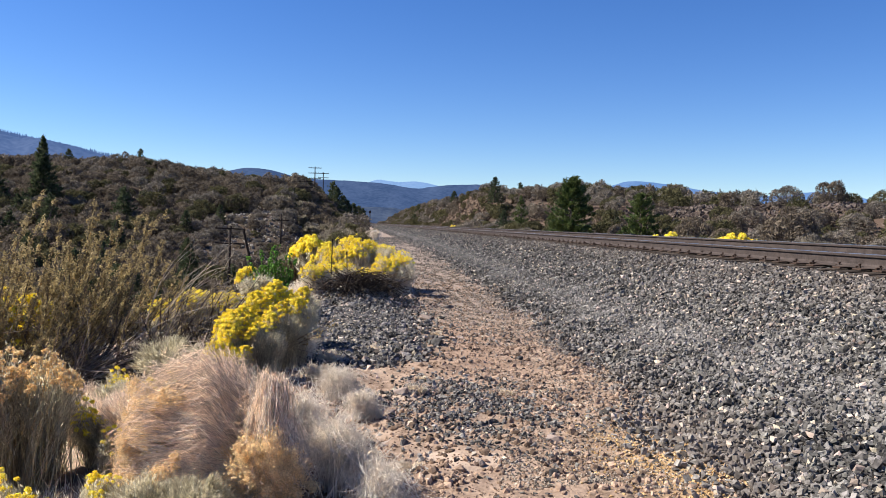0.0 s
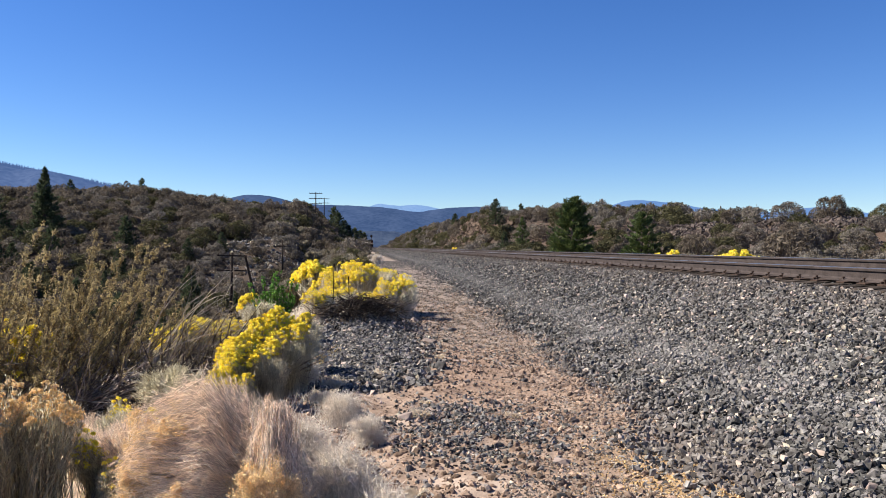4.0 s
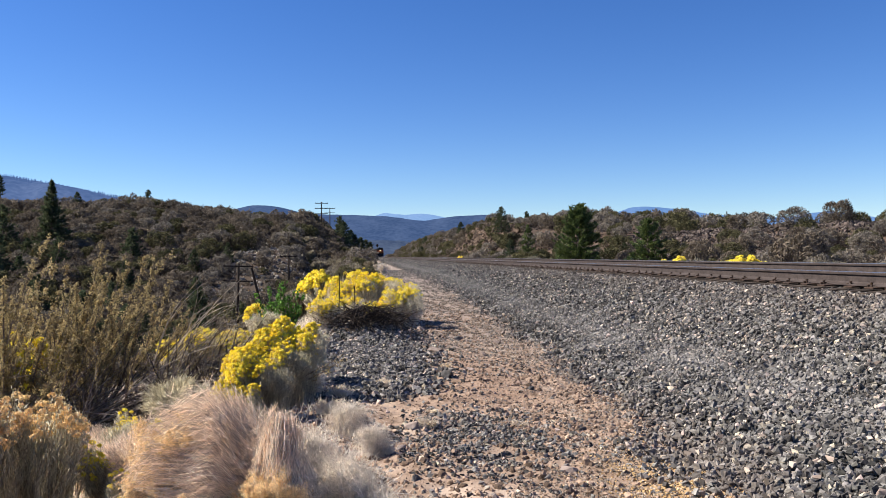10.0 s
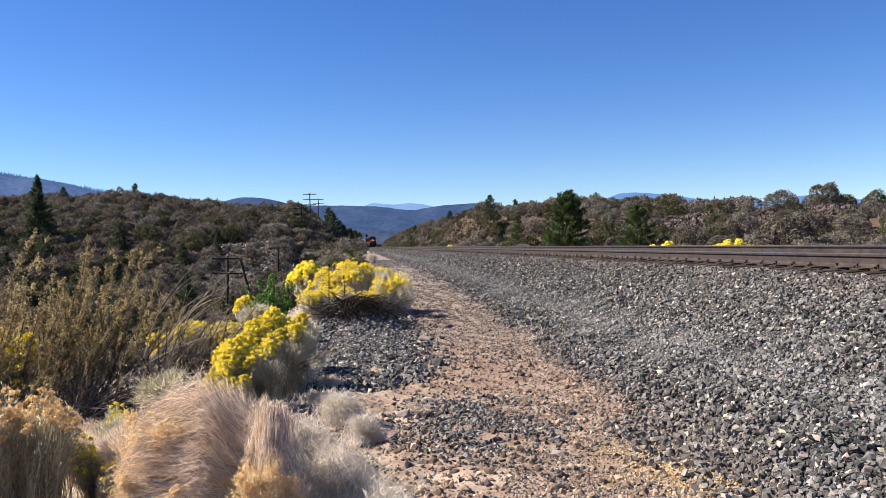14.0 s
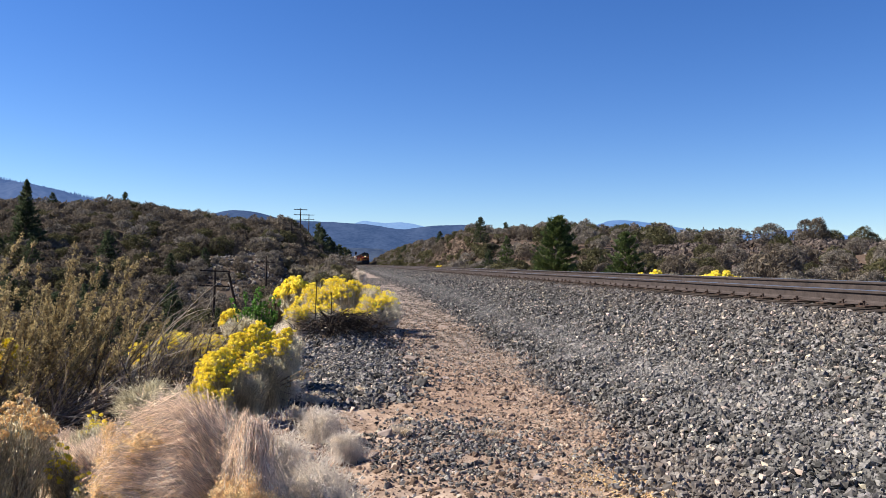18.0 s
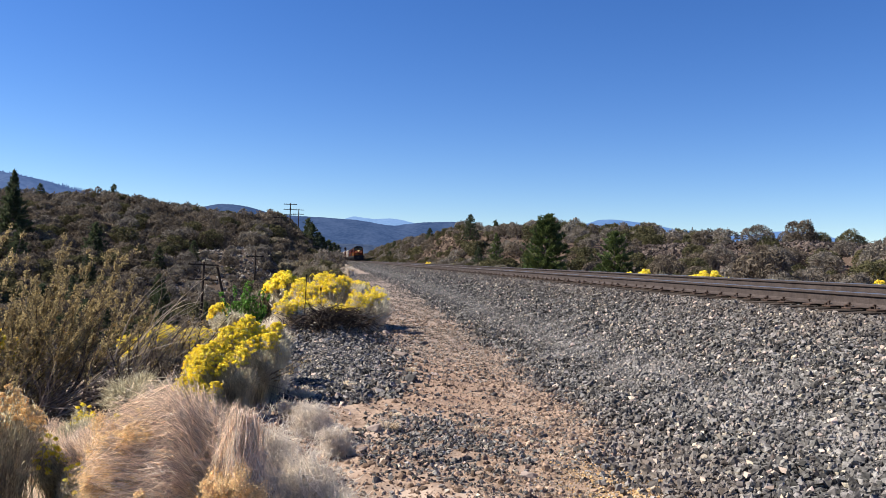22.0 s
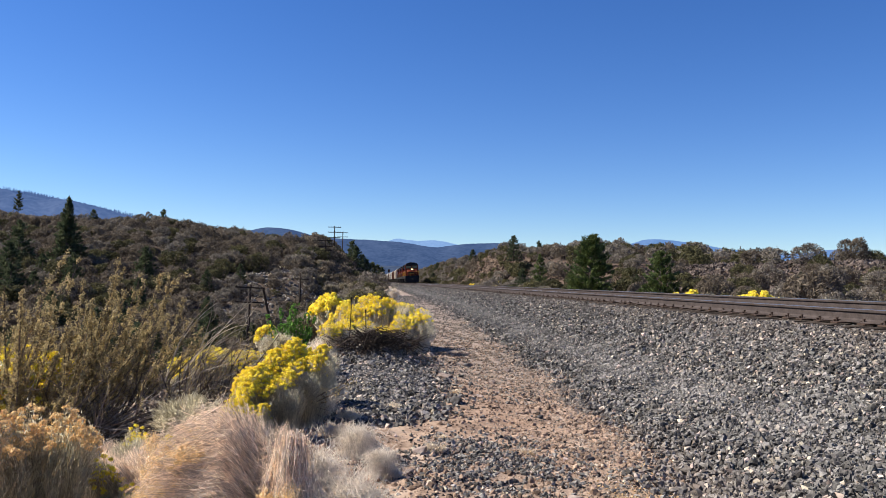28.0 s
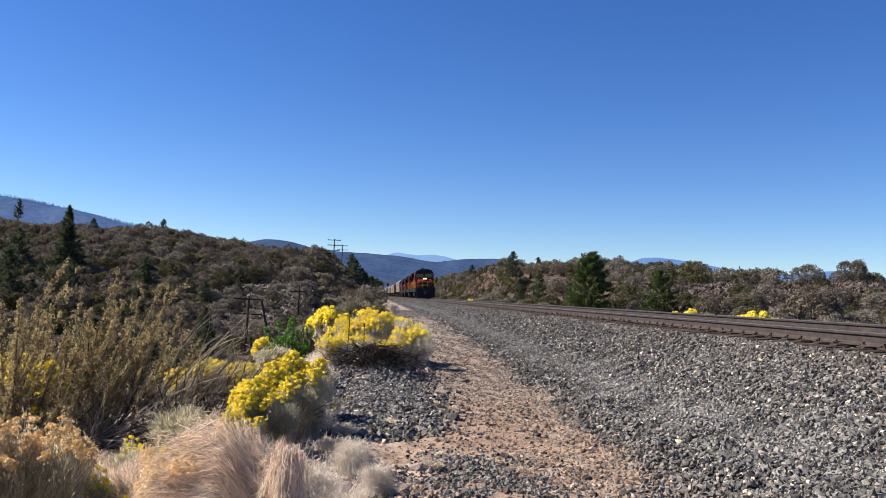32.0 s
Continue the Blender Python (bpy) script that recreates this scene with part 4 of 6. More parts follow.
right = spread_spots(1000, 12, 95, 24, 320, 1.8, 9, lambda x, y: x > 13.2 + 3.0 * sm(80, 25, y) + 1.5 * sm(95, 125, y) - 3.0 * sm(150, 190, y) + float(curve(y)) and not (108 < y < 146 and x < 18.8) and x < 0.72 * y + 4 and x < 48 and not (27 < x < 38 and 46 < y < 72 and (x * 7.3 + y * 3.1) % 1 < 0.78) and np.hypot(x - 12.3, (y - 44) / 3) > 2.0 and np.hypot(x - 15.8, (y - 41) / 3) > 1.8)
spots = []
for i, (x, y) in enumerate(right):
    k = int(sr.choice(7, p=[0.10, 0.10, 0.10, 0.19, 0.19, 0.16, 0.16]))
    size = sr.uniform(0.55, 1.45) * (1.35 if y > 90 else 1)
    if y < 60 or i % 12 == 0:
        scrub_thing(k, x, y, size, sr.uniform(0, 360), sr.uniform(0.8, 1.15))
    else:
        spots.append((x, y, size, sr.uniform(0, 6.28), k))
for x, y in spread_spots(230, -10, 34, 215, 430, 2.2, 15, lambda x, y: 11.5 + float(curve(y)) < x < 28 + float(curve(y))):
    spots.append((x, y, sr.uniform(0.9, 1.9), sr.uniform(0, 6.28), int(sr.choice(7, p=weights))))
for x, y in spread_spots(64, 14.5, 24, 104, 152, 1.5, 17, lambda x, y: True):
    spots.append((x, y, sr.uniform(0.6, 1.35), sr.uniform(0, 6.28), int(sr.choice([0, 2, 3, 4]))))
cover("scrub_cover", "thick brown and grey scrub beyond the railway", spots)


def pine(name, H, R, whorls, per, seed, mat, leaf, label, slim=1.0, bare=0.08, tuft=26, long=3.2):
    """A conifer: tapered trunk, whorls of limbs that bow, tufts of needles along them."""
    r = np.random.default_rng(seed)
    top = holder(name, Matrix(), label, "tree", "conifers")
    bm_me = solid("trunk", BARK, lambda bm: rod(bm, (0, 0, -0.2), (0, 0, H * 0.97), R * 0.07 + 0.02, 0.012, 8), smooth=True)
    part("trunk", bm_me, top)
    z = np.repeat(np.linspace(bare, 0.96, whorls), per) * H + r.normal(size=whorls * per) * H * 0.010
    n = len(z)
    a = r.uniform(0, 2 * np.pi, n)
    high = np.clip(1.0 - z / H, 0.0, 1)
    ln = R * np.maximum(high ** slim, 0.03) * r.uniform(0.72, 1.1, n)
    root = np.stack([0 * a, 0 * a, z], 1)
    rise = r.uniform(-0.08, 0.18, n) + 0.5 * (1 - high)
    tip = root + np.stack([np.cos(a) * ln, np.sin(a) * ln, ln * rise], 1)
    s = Soup()
    stems(s, root, tip, [0, 0, -0.05 * R], 0.010 + 0.012 * ln, 0.005, 3)
    part("limb_frame", s.mesh("limb_frame", BARK), top)
    k = np.repeat(np.arange(n), tuft)
    sprays = 7
    which = r.integers(0, sprays, len(k)) + k * sprays
    t = (r.uniform(0.12, 1.0, n * sprays) ** 0.75)[which][:, None]
    out = unit(tip - root)[k]
    side = unit(np.cross(out, [0, 0, 1.0])) * r.normal(size=(n * sprays, 1))[which] * (ln[k] * 0.22)[:, None] * (1.25 - t)
    p = root[k] * (1 - t) + tip[k] * t + side - np.array([0, 0, 0.2 * R]) * t * (1 - t) + (r.normal(size=(n * sprays, 3)) * [0.01, 0.01, 0.03])[which] * R + r.normal(size=(len(k), 3)) * np.array([0.026, 0.026, 0.024]) * R
    s = Soup()
    axis = out + side * 2 + [0, 0, 0.45] + r.normal(size=(len(k), 3)) * 0.3
    blades(s, p, axis, r.normal(size=(len(k), 3)) + [0, 0, 0.7], leaf * r.uniform(0.6, 1.2, len(k)) * (0.5 + 0.5 * high[k] ** 0.5), long)
    tipn = 30
    q = np.stack([r.normal(size=tipn) * 0.012 * R, r.normal(size=tipn) * 0.012 * R, H * r.uniform(0.93, 1.0, tipn)], 1)
    blades(s, q, np.array([0, 0, 1.0]) + r.normal(size=(tipn, 3)) * 0.25, r.normal(size=(tipn, 3)), leaf * 0.6, long)
    part("foliage", s.mesh("foliage", mat), top)
    return top


PINE_A = pine("pine_tree", 4.0, 1.9, 13, 12, 21, NEEDLE, 0.075, "bushy young green pine beyond the railway", 0.6, 0.04, 120)
put(PINE_A, 13.05, 48, 0, 1.06, first=True)
PINE_B = pine("pine_tree", 3.0, 1.6, 10, 10, 22, NEEDLE, 0.068, "low spreading green pine beyond the railway", 0.6, 0.04, 110)
put(PINE_B, 16.4, 45, 40, 1.05, first=True)
PINE_C = pine("pine_tree", 3.4, 1.15, 14, 8, 23, NEEDLE, 0.045, "small olive-green pine among the scrub", 0.8, 0.03, 60)
put(PINE_C, 14.4, 70, 0, 1.15, first=True)
PINE_D = pine("pine_tree", 10.0, 2.9, 26, 9, 24, JUNIPER, 0.14, "tall dark conical pine on the hillside", 0.9, 0.03, 60)
put(PINE_D, -49.6, 130, 0, (14.2 - float(ground(-49.6, 130))) / 10.0, first=True)
JUN = pine("juniper_tree", 3.2, 1.25, 14, 8, 25, JUNIPER, 0.08, "dark green juniper among the scrub", 0.6, 0.02, 50, 2.4)
put(JUN, 17.1, 100, 0, 1.0, first=True, z=4.6)
PINE_SNAG = pine("pine_tree", 9.0, 1.9, 9, 6, 26, JUNIPER, 0.16, "tall thin pine with a bare lower trunk", 0.5, 0.5, 50)
put(PINE_SNAG, -75.0, 170, 0, (18.8 - float(ground(-75, 170))) / 9.0, first=True)
# Those at (-26, 75) and (-20.6, 70) are added where shaded hollows lie.
for x, y, size in ((-3.5, 215, 2.3), (-6, 205, 2.7), (-2.0, 236, 2.2), (-0.5, 250, 2.0), (-5, 235, 2.8), (-7.5, 215, 2.6), (0.8, 262, 1.9),
                         (-36, 125, 2.2), (-30, 96, 1.4), (-24, 88, 1.1), (-37, 128, 1.5), (-46, 172, 1.2), (-58, 165, 1.3), (-28, 78, 1.3), (-34, 72, 1.5),
                         (24, 118, 0.9), (19, 160, 1.2), (14, 205, 1.3), (17, 230, 1.5), (25, 45, 0.5), (-53, 118, 2.0), (-56, 128, 2.2), (-50, 112, 1.6), (-26, 75, 1.8), (-20.6, 70, 1.6), (-17.7, 85, 1.6), (-15.6, 60, 1.4), (-27.5, 79, 1.6), (15, 82, 0.9), (22, 66, 0.6), (-42, 110, 1.3), (-47, 112, 1.4), (-33, 112, 1.2), (-26, 122, 1.1), (-44, 118, 1.5), (-39, 98, 1.6), (-22, 104, 1.3), (-17, 70, 1.1), (-23, 62, 1.3), (-29, 66, 1.4), (-14, 90, 1.1), (-50, 122, 1.3), (-22, 128, 1.0)):
    put(JUN, x, y, sr.uniform(0, 360), size * sr.uniform(0.9, 1.1), sink=0.1)

# litter of dead leaves and low twigs that hides the soil of the slopes
def litter(name, label, mat, x, y, size, seed):
    r = np.random.default_rng(seed)
    s = Soup()
    flakes(s, np.stack([x, y, ground(x, y) + r.uniform(0.0, 0.10, len(x))], 1), size * r.uniform(0.5, 1.3, len(x)), 2.2, r=r)
    tagged(part(name, s.mesh(name, mat), ground_ob), label, kind="stuff")


lr_ = np.random.default_rng(12)
for mat, seed in ((SCRUB_A, 1), (SCRUB_B, 2)):
    y = 22 + 200 * lr_.random(20000) ** 1.1
    litter("leaf_litter", "dead leaves and low brown herbs on the hillside", mat, -1.5 - (0.5 * y + 3) * lr_.random(20000), y, 0.05 + 0.0007 * y, seed)
    y = lr_.uniform(24, 150, 12000)
    litter("leaf_litter", "dead leaves and low brown herbs beyond the railway", mat, 12.5 + (0.55 * y) * lr_.random(12000), y, 0.09, seed + 5)

# dry grass and low herbs between the bushes
def grass(name, label, mat, x, y, blades, tall, seed, wide=0.0022):
    r = np.random.default_rng(seed)
    k = np.repeat(np.arange(len(x)), blades)
    root = np.stack([x[k], y[k], ground(x[k], y[k])], 1) + r.normal(size=(len(k), 3)) * [0.05, 0.05, 0]
    up = unit(r.normal(size=(len(k), 3)) * [0.45, 0.45, 0.1] + [0, 0, 1])
    h = tall * r.uniform(0.4, 1.1, len(k))
    side = unit(np.cross(up, r.normal(size=(len(k), 3)))) * (wide * (1 + 0.05 * root[:, 1:2]))
    tip = root + up * h[:, None] + r.normal(size=(len(k), 3)) * tall * 0.15
    mid = root + up * h[:, None] * 0.55
    v = np.stack([root - side, root + side, mid + side * 0.8, mid - side * 0.8, tip], 1)
    s = Soup()
    o = (np.arange(len(k)) * 5)[:, None]
    s.add(v, f3=o + [[3, 2, 4]], f4=o + [[0, 1, 2, 3]])
    return tagged(part(name, s.mesh(name, mat), ground_ob), label, kind="stuff")


gr = np.random.default_rng(77)


def bank_spots(n, d0, d1, y0, y1, power=1.4):
    y = y0 + (y1 - y0) * gr.random(n) ** power
    return edge_x(y) - d0 - (d1 - d0) * gr.random(n), y


x, y = bank_spots(1500, 0.1, 7, 4.2, 26)
grass("dry_grass", "pale dry grass and twigs on the bank", STRAW, x, y, 16, 0.15, 1)
x, y = bank_spots(1500, 0.4, 9, 4.2, 40)
grass("grey_herbs", "grey-green low herbs on the bank", SAGE, x, y, 16, 0.15, 2)
x, y = gr.uniform(11.5, 40, 1600), gr.uniform(24, 75, 1600)
grass("dry_grass", "pale dry grass beyond the railway", STRAW, x, y, 9, 0.30, 3, 0.0014)
x, y = gr.uniform(-60, -6, 2600), gr.uniform(35, 150, 2600)
grass("dry_grass", "pale dry grass on the hillside", SAGE, x, y, 8, 0.40, 4, 0.0016)

# shrubs along the edge of the dirt track
RB_LABEL = "rabbitbrush in full yellow bloom with grey-green stems"
RB = bush_form("rabbitbrush", 0.5, 0.95, 2600, 30, 10, 1.6, SAGE, YELLOW, 46, 0.0058, 0.42, stem_r=0.0017, leaf_mat=SAGE, leaf_size=0.02, heads=900, head_r=0.022, bloom_side=(-0.72, 0.32, 0.60), rim=0.68, cap=-0.3, comb=(-0.15, 0, 0), spread=0.5, label=RB_LABEL, category="bush", group="rabbitbrush in bloom")
put(RB, -1.0, 7.85, 8, 0.82, first=True)
put(RB, -1.2, 7.45, -20, 0.58)
put(RB, -0.86, 8.6, -6, 0.95)
put(RB, -1.25, 8.8, 25, 0.72)
put(RB, -0.82, 9.7, 12, 0.95)
RBM = [bush_form("rabbitbrush", 0.58, 0.92, 1700, 31 + i, 11 + i, 1.3, GREYSTEM, YELLOW, 30, 0.0072, 0.3, heads=430, head_r=0.027, stem_r=0.0022, cap=0.0, bloom_side=(-0.70, 0.16, 0.68), rim=0.62, spread=0.6, leaf_mat=SAGE, label=RB_LABEL, category="bush", group="rabbitbrush in bloom", leaf_size=0.035) for i in range(2)]
put(RBM[0], 0.10, 17.2, 0, 1.30, first=True)
put(RBM[1], 0.78, 16.2, 0, 1.02, first=True)
for i, x, y, size in ((0, -0.45, 17.3, 1.1), (1, -0.78, 15.4, 0.78), (1, -0.40, 15.9, 0.85), (0, 0.60, 17.5, 1.18), (1, 0.25, 15.9, 0.72), (1, -4.7, 11.3, 1.0), (0, -5.4, 12, 1.1)):
    put(RBM[i], x, y, sr.uniform(-35, 35), size)
RBT = bush_form("rabbitbrush", 0.55, 0.92, 1300, 37, 12, 1.3, SAGE, YELLOW, 30, 0.0072, 0.35, heads=420, head_r=0.03, stem_r=0.002, cap=0.1, spread=0.6, leaf_mat=SAGE, leaf_size=0.03, label="rabbitbrush thick with yellow bloom below the tall shrub", category="bush", group="rabbitbrush in bloom")
put(RBT, -4.35, 10.0, 0, 1.85, first=True)
for x, y, size in ((-5.1, 10.3, 1.7), (-2.45, 12.0, 0.85), (-2.9, 12.4, 0.8), (-2.15, 12.9, 0.7), (-5.2, 10.4, 0.9)):
    put(RBT, x, y, sr.uniform(0, 360), size)
RBF = [bush_form("rabbitbrush", 0.5, 0.95, 420, 35 + i, 7 + i, 1.2, SAGE, YELLOW, 34, 0.016, 0.4, heads=240, head_r=0.05, stem_r=0.007, cap=0.05, label="yellow rabbitbrush blooming further off on the slope", category="bush", group="rabbitbrush in bloom", leaf_size=0.10) for i in range(2)]
put(RBF[0], -0.95, 20.5, 0, 0.9, first=True)
put(RBF[1], -1.2, 23, 0, 1.3, first=True)
for i, x, y, size in ((0, -1.5, 25.5, 1.6), (1, 0.0, 44, 0.75), (0, -2.0, 33, 1.5), (1, -0.9, 38, 1.0), (1, -3.4, 26.5, 1.6), (0, -4.4, 22, 1.4),
                      (0, 12.1, 30, 1.35), (1, 14.95, 30, 1.3), (0, 17.9, 30.5, 1.0), (0, 20.0, 31, 0.8), (1, 13.2, 62, 0.9), (0, 14.1, 66, 0.9), (0, 15.0, 100, 1.1), (1, 16.3, 104, 1.0), (1, 13.0, 110, 1.2),
                      (0, 11.6, 29.6, 1.25), (0, 14.4, 30.2, 1.2), (0, 15.5, 30.3, 1.15), (1, 20.6, 27.7, 1.3), (0, 21.4, 28.2, 1.25)):
    put(RBF[i], x, y, sr.uniform(0, 360), size)

RB_TAN = bush_form("rabbitbrush", 0.5, 0.9, 1500, 40, 13, 1.4, SAGE, GOLD, 40, 0.0048, 0.45, stem_r=0.0017, leaf_size=0.022, heads=340, head_r=0.022, leaf_mat=SAGE, spread=0.6, label="rabbitbrush with faded golden bloom and grey stems", category="bush", group="fading rabbitbrush")
put(RB_TAN, -2.25, 5.35, 0, 1.22, first=True)
put(RB_TAN, -3.0, 5.9, 90, 1.1)
LOWY = bush_form("rabbitbrush", 0.22, 0.36, 340, 45, 8, 2.0, SAGE, YELLOW, 30, 0.0040, 0.5, stem_r=0.0015, leaf_size=0.018, heads=44, head_r=0.013, label="low young rabbitbrush with small yellow flower heads", category="bush", group="low rabbitbrush")
put(LOWY, -1.72, 4.3, 0, 1.25, first=True)
for x, y, size in ((-1.98, 4.35, 1.25), (-1.48, 4.3, 1.1), (-1.35, 5.9, 1.3), (-1.55, 6.6, 1.4), (-2.0, 7.2, 1.4), (-1.25, 4.25, 0.9), (-1.75, 5.6, 1.4), (-1.6, 5.2, 1.2)):
    put(LOWY, x, y, sr.uniform(0, 360), size)
SOFT = bush_form("dry_bush", 0.34, 0.55, 1500, 46, 9, 1.0, PINKSTEM, None, stem_r=0.0012, leaf_size=0.016, leaf_mat=PINKSTEM, droop=0.15, spread=0.7, label="feathery pinkish dry bush gone to seed", category="bush", group="dry bushes")
put(SOFT, -1.42, 5.6, 0, 1.15, first=True)
for x, y, size in ((-1.75, 6.1, 1.1), (-1.3, 6.5, 0.9), (-2.1, 6.5, 1.0)):
    put(SOFT, x, y, sr.uniform(0, 360), size)


def tip_twigs(top, c, r, mat, per, reach):
    """Fine side twigs along the outer half of given stems."""
    n, m = c.shape[:2]
    k = np.repeat(np.arange(n), per)
    j = r.integers(m // 2, m, len(k))
    p = c[k, j]
    s = Soup()
    stems(s, p, p + unit(unit(c[k, j] - c[k, j - 1]) + r.normal(size=(len(k), 3)) * 0.55) * r.uniform(0.3, 1.0, (len(k), 1)) * reach, r.normal(size=(len(k), 3)) * reach * 0.12, 0.0012, 0.0006, 2)
    part("twig_mass", s.mesh("twig_mass", mat), top)


def seed_clumps(top, at, r, each, loose, size):
    k = np.repeat(np.arange(len(at)), each)
    s = Soup()
    buds(s, at[k] + r.normal(size=(len(k), 3)) * loose * r.uniform(0.5, 1.3, len(at))[k][:, None], size * r.uniform(0.5, 1.4, len(k)), r=r)
    part("seed_mass", s.mesh("seed_mass", SEED), top)


def swept_bush(name, label, R, H, start, count, seed, mat, twig, seed_side, seed_edge, clumps):
    """A dead bush combed over by the wind: fine stems leave one low side and lie over the skin of a dome, with seed clumps at its far edge."""
    r = np.random.default_rng(seed)
    top = holder(name, Matrix(), label, "bush", "dry bushes")
    d = unit(r.normal(size=(count, 3)) + np.array(seed_side) * 0.55 + [0, 0, 0.25])
    d[:, 2] = np.maximum(d[:, 2], r.uniform(-0.05, 0.12, count))
    d = unit(d)
    lock = r.integers(0, 60, count)
    d = unit(d + unit(r.normal(size=(60, 3)))[lock] * 0.34)
    a = unit(np.array(start, float) + r.normal(size=(count, 3)) * 0.16)
    ang = np.arccos(np.clip((a * d).sum(1), -0.97, 0.999))[:, None, None]
    t = np.linspace(0, 1, 9)[None, :, None]
    c = (np.sin((1 - t) * ang) * a[:, None] + np.sin(t * ang) * d[:, None]) / np.sin(ang)
    deep = np.clip(1.03 - np.abs(r.normal(size=(count, 1, 1))) * 0.16, 0.45, 1.05) + 0.05 * np.sin(lock * 2.4)[:, None, None]
    az = np.arctan2(c[..., 1:2], c[..., 0:1])
    deep = deep * (1 + 0.07 * np.sin(3 * az + 6 * c[..., 2:3]) + 0.05 * np.sin(7 * az - 5 * c[..., 2:3] + 2))
    c = c * np.array([R, R, H]) * deep * (0.42 + 0.58 * sm(0.0, 0.5, t))
    c = c + (r.normal(size=(count, 1, 3)) * 0.02 + r.normal(size=(count, 9, 3)) * 0.010) * t
    c[:, :, 2] = np.maximum(c[:, :, 2], 0.0)
    s = Soup()
    ropes(s, c, 0.0020, r.uniform(0.0006, 0.0012, count))
    part("stem_clump", s.mesh("stem_clump", mat), top)
    tip_twigs(top, c, r, twig, 7, 0.085)
    tip = c[:, 8]
    score = d @ np.array(seed_side) + 0.2 * np.sin(tip[:, 2] * 15 + tip[:, 1] * 9) + r.normal(size=count) * 0.06
    ok = np.where((score > seed_edge) & (deep[:, 8, 0] > 0.84))[0]
    seed_clumps(top, tip[r.choice(ok, min(clumps, len(ok)), replace=False)], r, 260, 0.021, 0.0034)
    return top


def weeping_bush(name, label, R, H, count, seed, mat, twig, seed_side, clumps, curl=0.03):
    """A dead bush whose bleached stems rise in a sheaf and hang over at their ends."""
    r = np.random.default_rng(seed)
    top = holder(name, Matrix(), label, "bush", "dry bushes")
    lock = r.integers(0, 14, count)
    la, lh, lo = r.uniform(0, 2 * np.pi, 14), r.uniform(0.62, 1.0, 14), r.uniform(0.35, 1.0, 14)
    a = la[lock] + r.normal(size=count) * 0.28
    reach, high = R * lo[lock] * r.uniform(0.7, 1.15, count), H * lh[lock] * r.uniform(0.85, 1.05, count)
    fall = r.uniform(0.12, 0.75, count) * high
    t = np.linspace(0, 1, 10)[None, :]
    out = reach[:, None] * (0.18 * t + 0.82 * t ** 2.4)
    z = high[:, None] * np.sin(np.minimum(t * 1.55, 1) * np.pi / 2) - fall[:, None] * sm(0.6, 1.0, t)
    c = np.stack([np.cos(a)[:, None] * out, np.sin(a)[:, None] * out, np.maximum(z, 0.01)], -1)
    c = c + r.normal(size=(count, 1, 3)) * [R * 0.16, R * 0.16, 0] + r.normal(size=(count, 10, 3)) * curl * 0.3 * t[..., None]
    s = Soup()
    ropes(s, c, 0.0026, r.uniform(0.0007, 0.0015, count))
    part("stem_clump", s.mesh("stem_clump", mat), top)
    tip_twigs(top, c, r, twig, 5, 0.06)
    tip = c[:, 9]
    ok = np.where(tip @ np.array(seed_side) > np.quantile(tip @ np.array(seed_side), 0.55))[0]
    if clumps:
        seed_clumps(top, tip[r.choice(ok, min(clumps, len(ok)), replace=False)], r, 280, 0.024, 0.0034)
    return top


DRY = swept_bush("dry_bush", "dome of dry pinkish-tan stems combed over, golden seed heads", 0.46, 0.79, (0.92, -0.30, 0.16), 3000, 41, PINKSTEM, PINKSTEM, (-0.95, -0.30, 0.10), 0.52, 230)
put(DRY, -0.92, 4.72, 0, 1.03, first=True)
DRY2 = weeping_bush("dry_bush", "bleached drooping dry bush with orange seed heads", 0.21, 0.78, 640, 42, PINKSTEM, PINKSTEM, (-0.4, -0.7, -0.8), 150, 0.09)
put(DRY2, -0.47, 4.42, 0, 1.0, first=True)
DRY3 = weeping_bush("dry_bush", "low grey curled dead bush at the edge of the dirt", 0.36, 0.48, 380, 47, GREYSTEM, GREYSTEM, (0.0, 0.0, -1.0), 0, 0.20)
put(DRY3, -0.10, 4.62, 40, 0.95, first=True)
put(DRY3, -0.42, 5.6, 100, 0.9)
put(DRY3, 0.10, 4.25, 200, 0.7)
put(DRY3, -0.2, 6.9, 250, 0.7)
put(DRY3, 0.02, 6.2, 310, 0.55)
put(DRY3, -0.62, 9.0, 10, 0.7)
put(DRY3, -0.55, 9.9, 130, 0.6)
put(DRY3, 1.0, 50, 60, 1.4)
SAGEB = bush_form("sagebrush", 0.42, 0.6, 900, 43, 12, 1.4, SAGE, None, leaf_mat=SAGE, droop=0.2, label="grey-green sagebrush without bloom", category="bush", group="sagebrush")
put(SAGEB, -1.95, 6.6, 0, 0.85, first=True)
for x, y, size in ((-1.08, 4.14, 0.62), (-0.84, 4.10, 0.58), (-1.32, 4.2, 0.5), (-2.5, 6.9, 0.8), (-3.2, 7.2, 0.8), (-1.9, 8.2, 1.0), (-3.9, 8.5, 1.2), (-1.5, 11, 1.0), (-0.9, 12.5, 0.8), (-2.0, 16, 1.2), (-1.0, 19, 1.1), (-3.2, 18.5, 1.3)):
    if y < 20:
        put(SAGEB, x, y, sr.uniform(0, 360), size)
SAGEF = bush_form("sagebrush", 0.42, 0.6, 220, 44, 7, 1.2, DRAB, None, leaf_mat=DRAB, stem_r=0.006, leaf_size=0.09, label="grey-green sagebrush further along the bank", category="bush", group="sagebrush")
put(SAGEF, 0.2, 37, 0, 0.9, first=True)
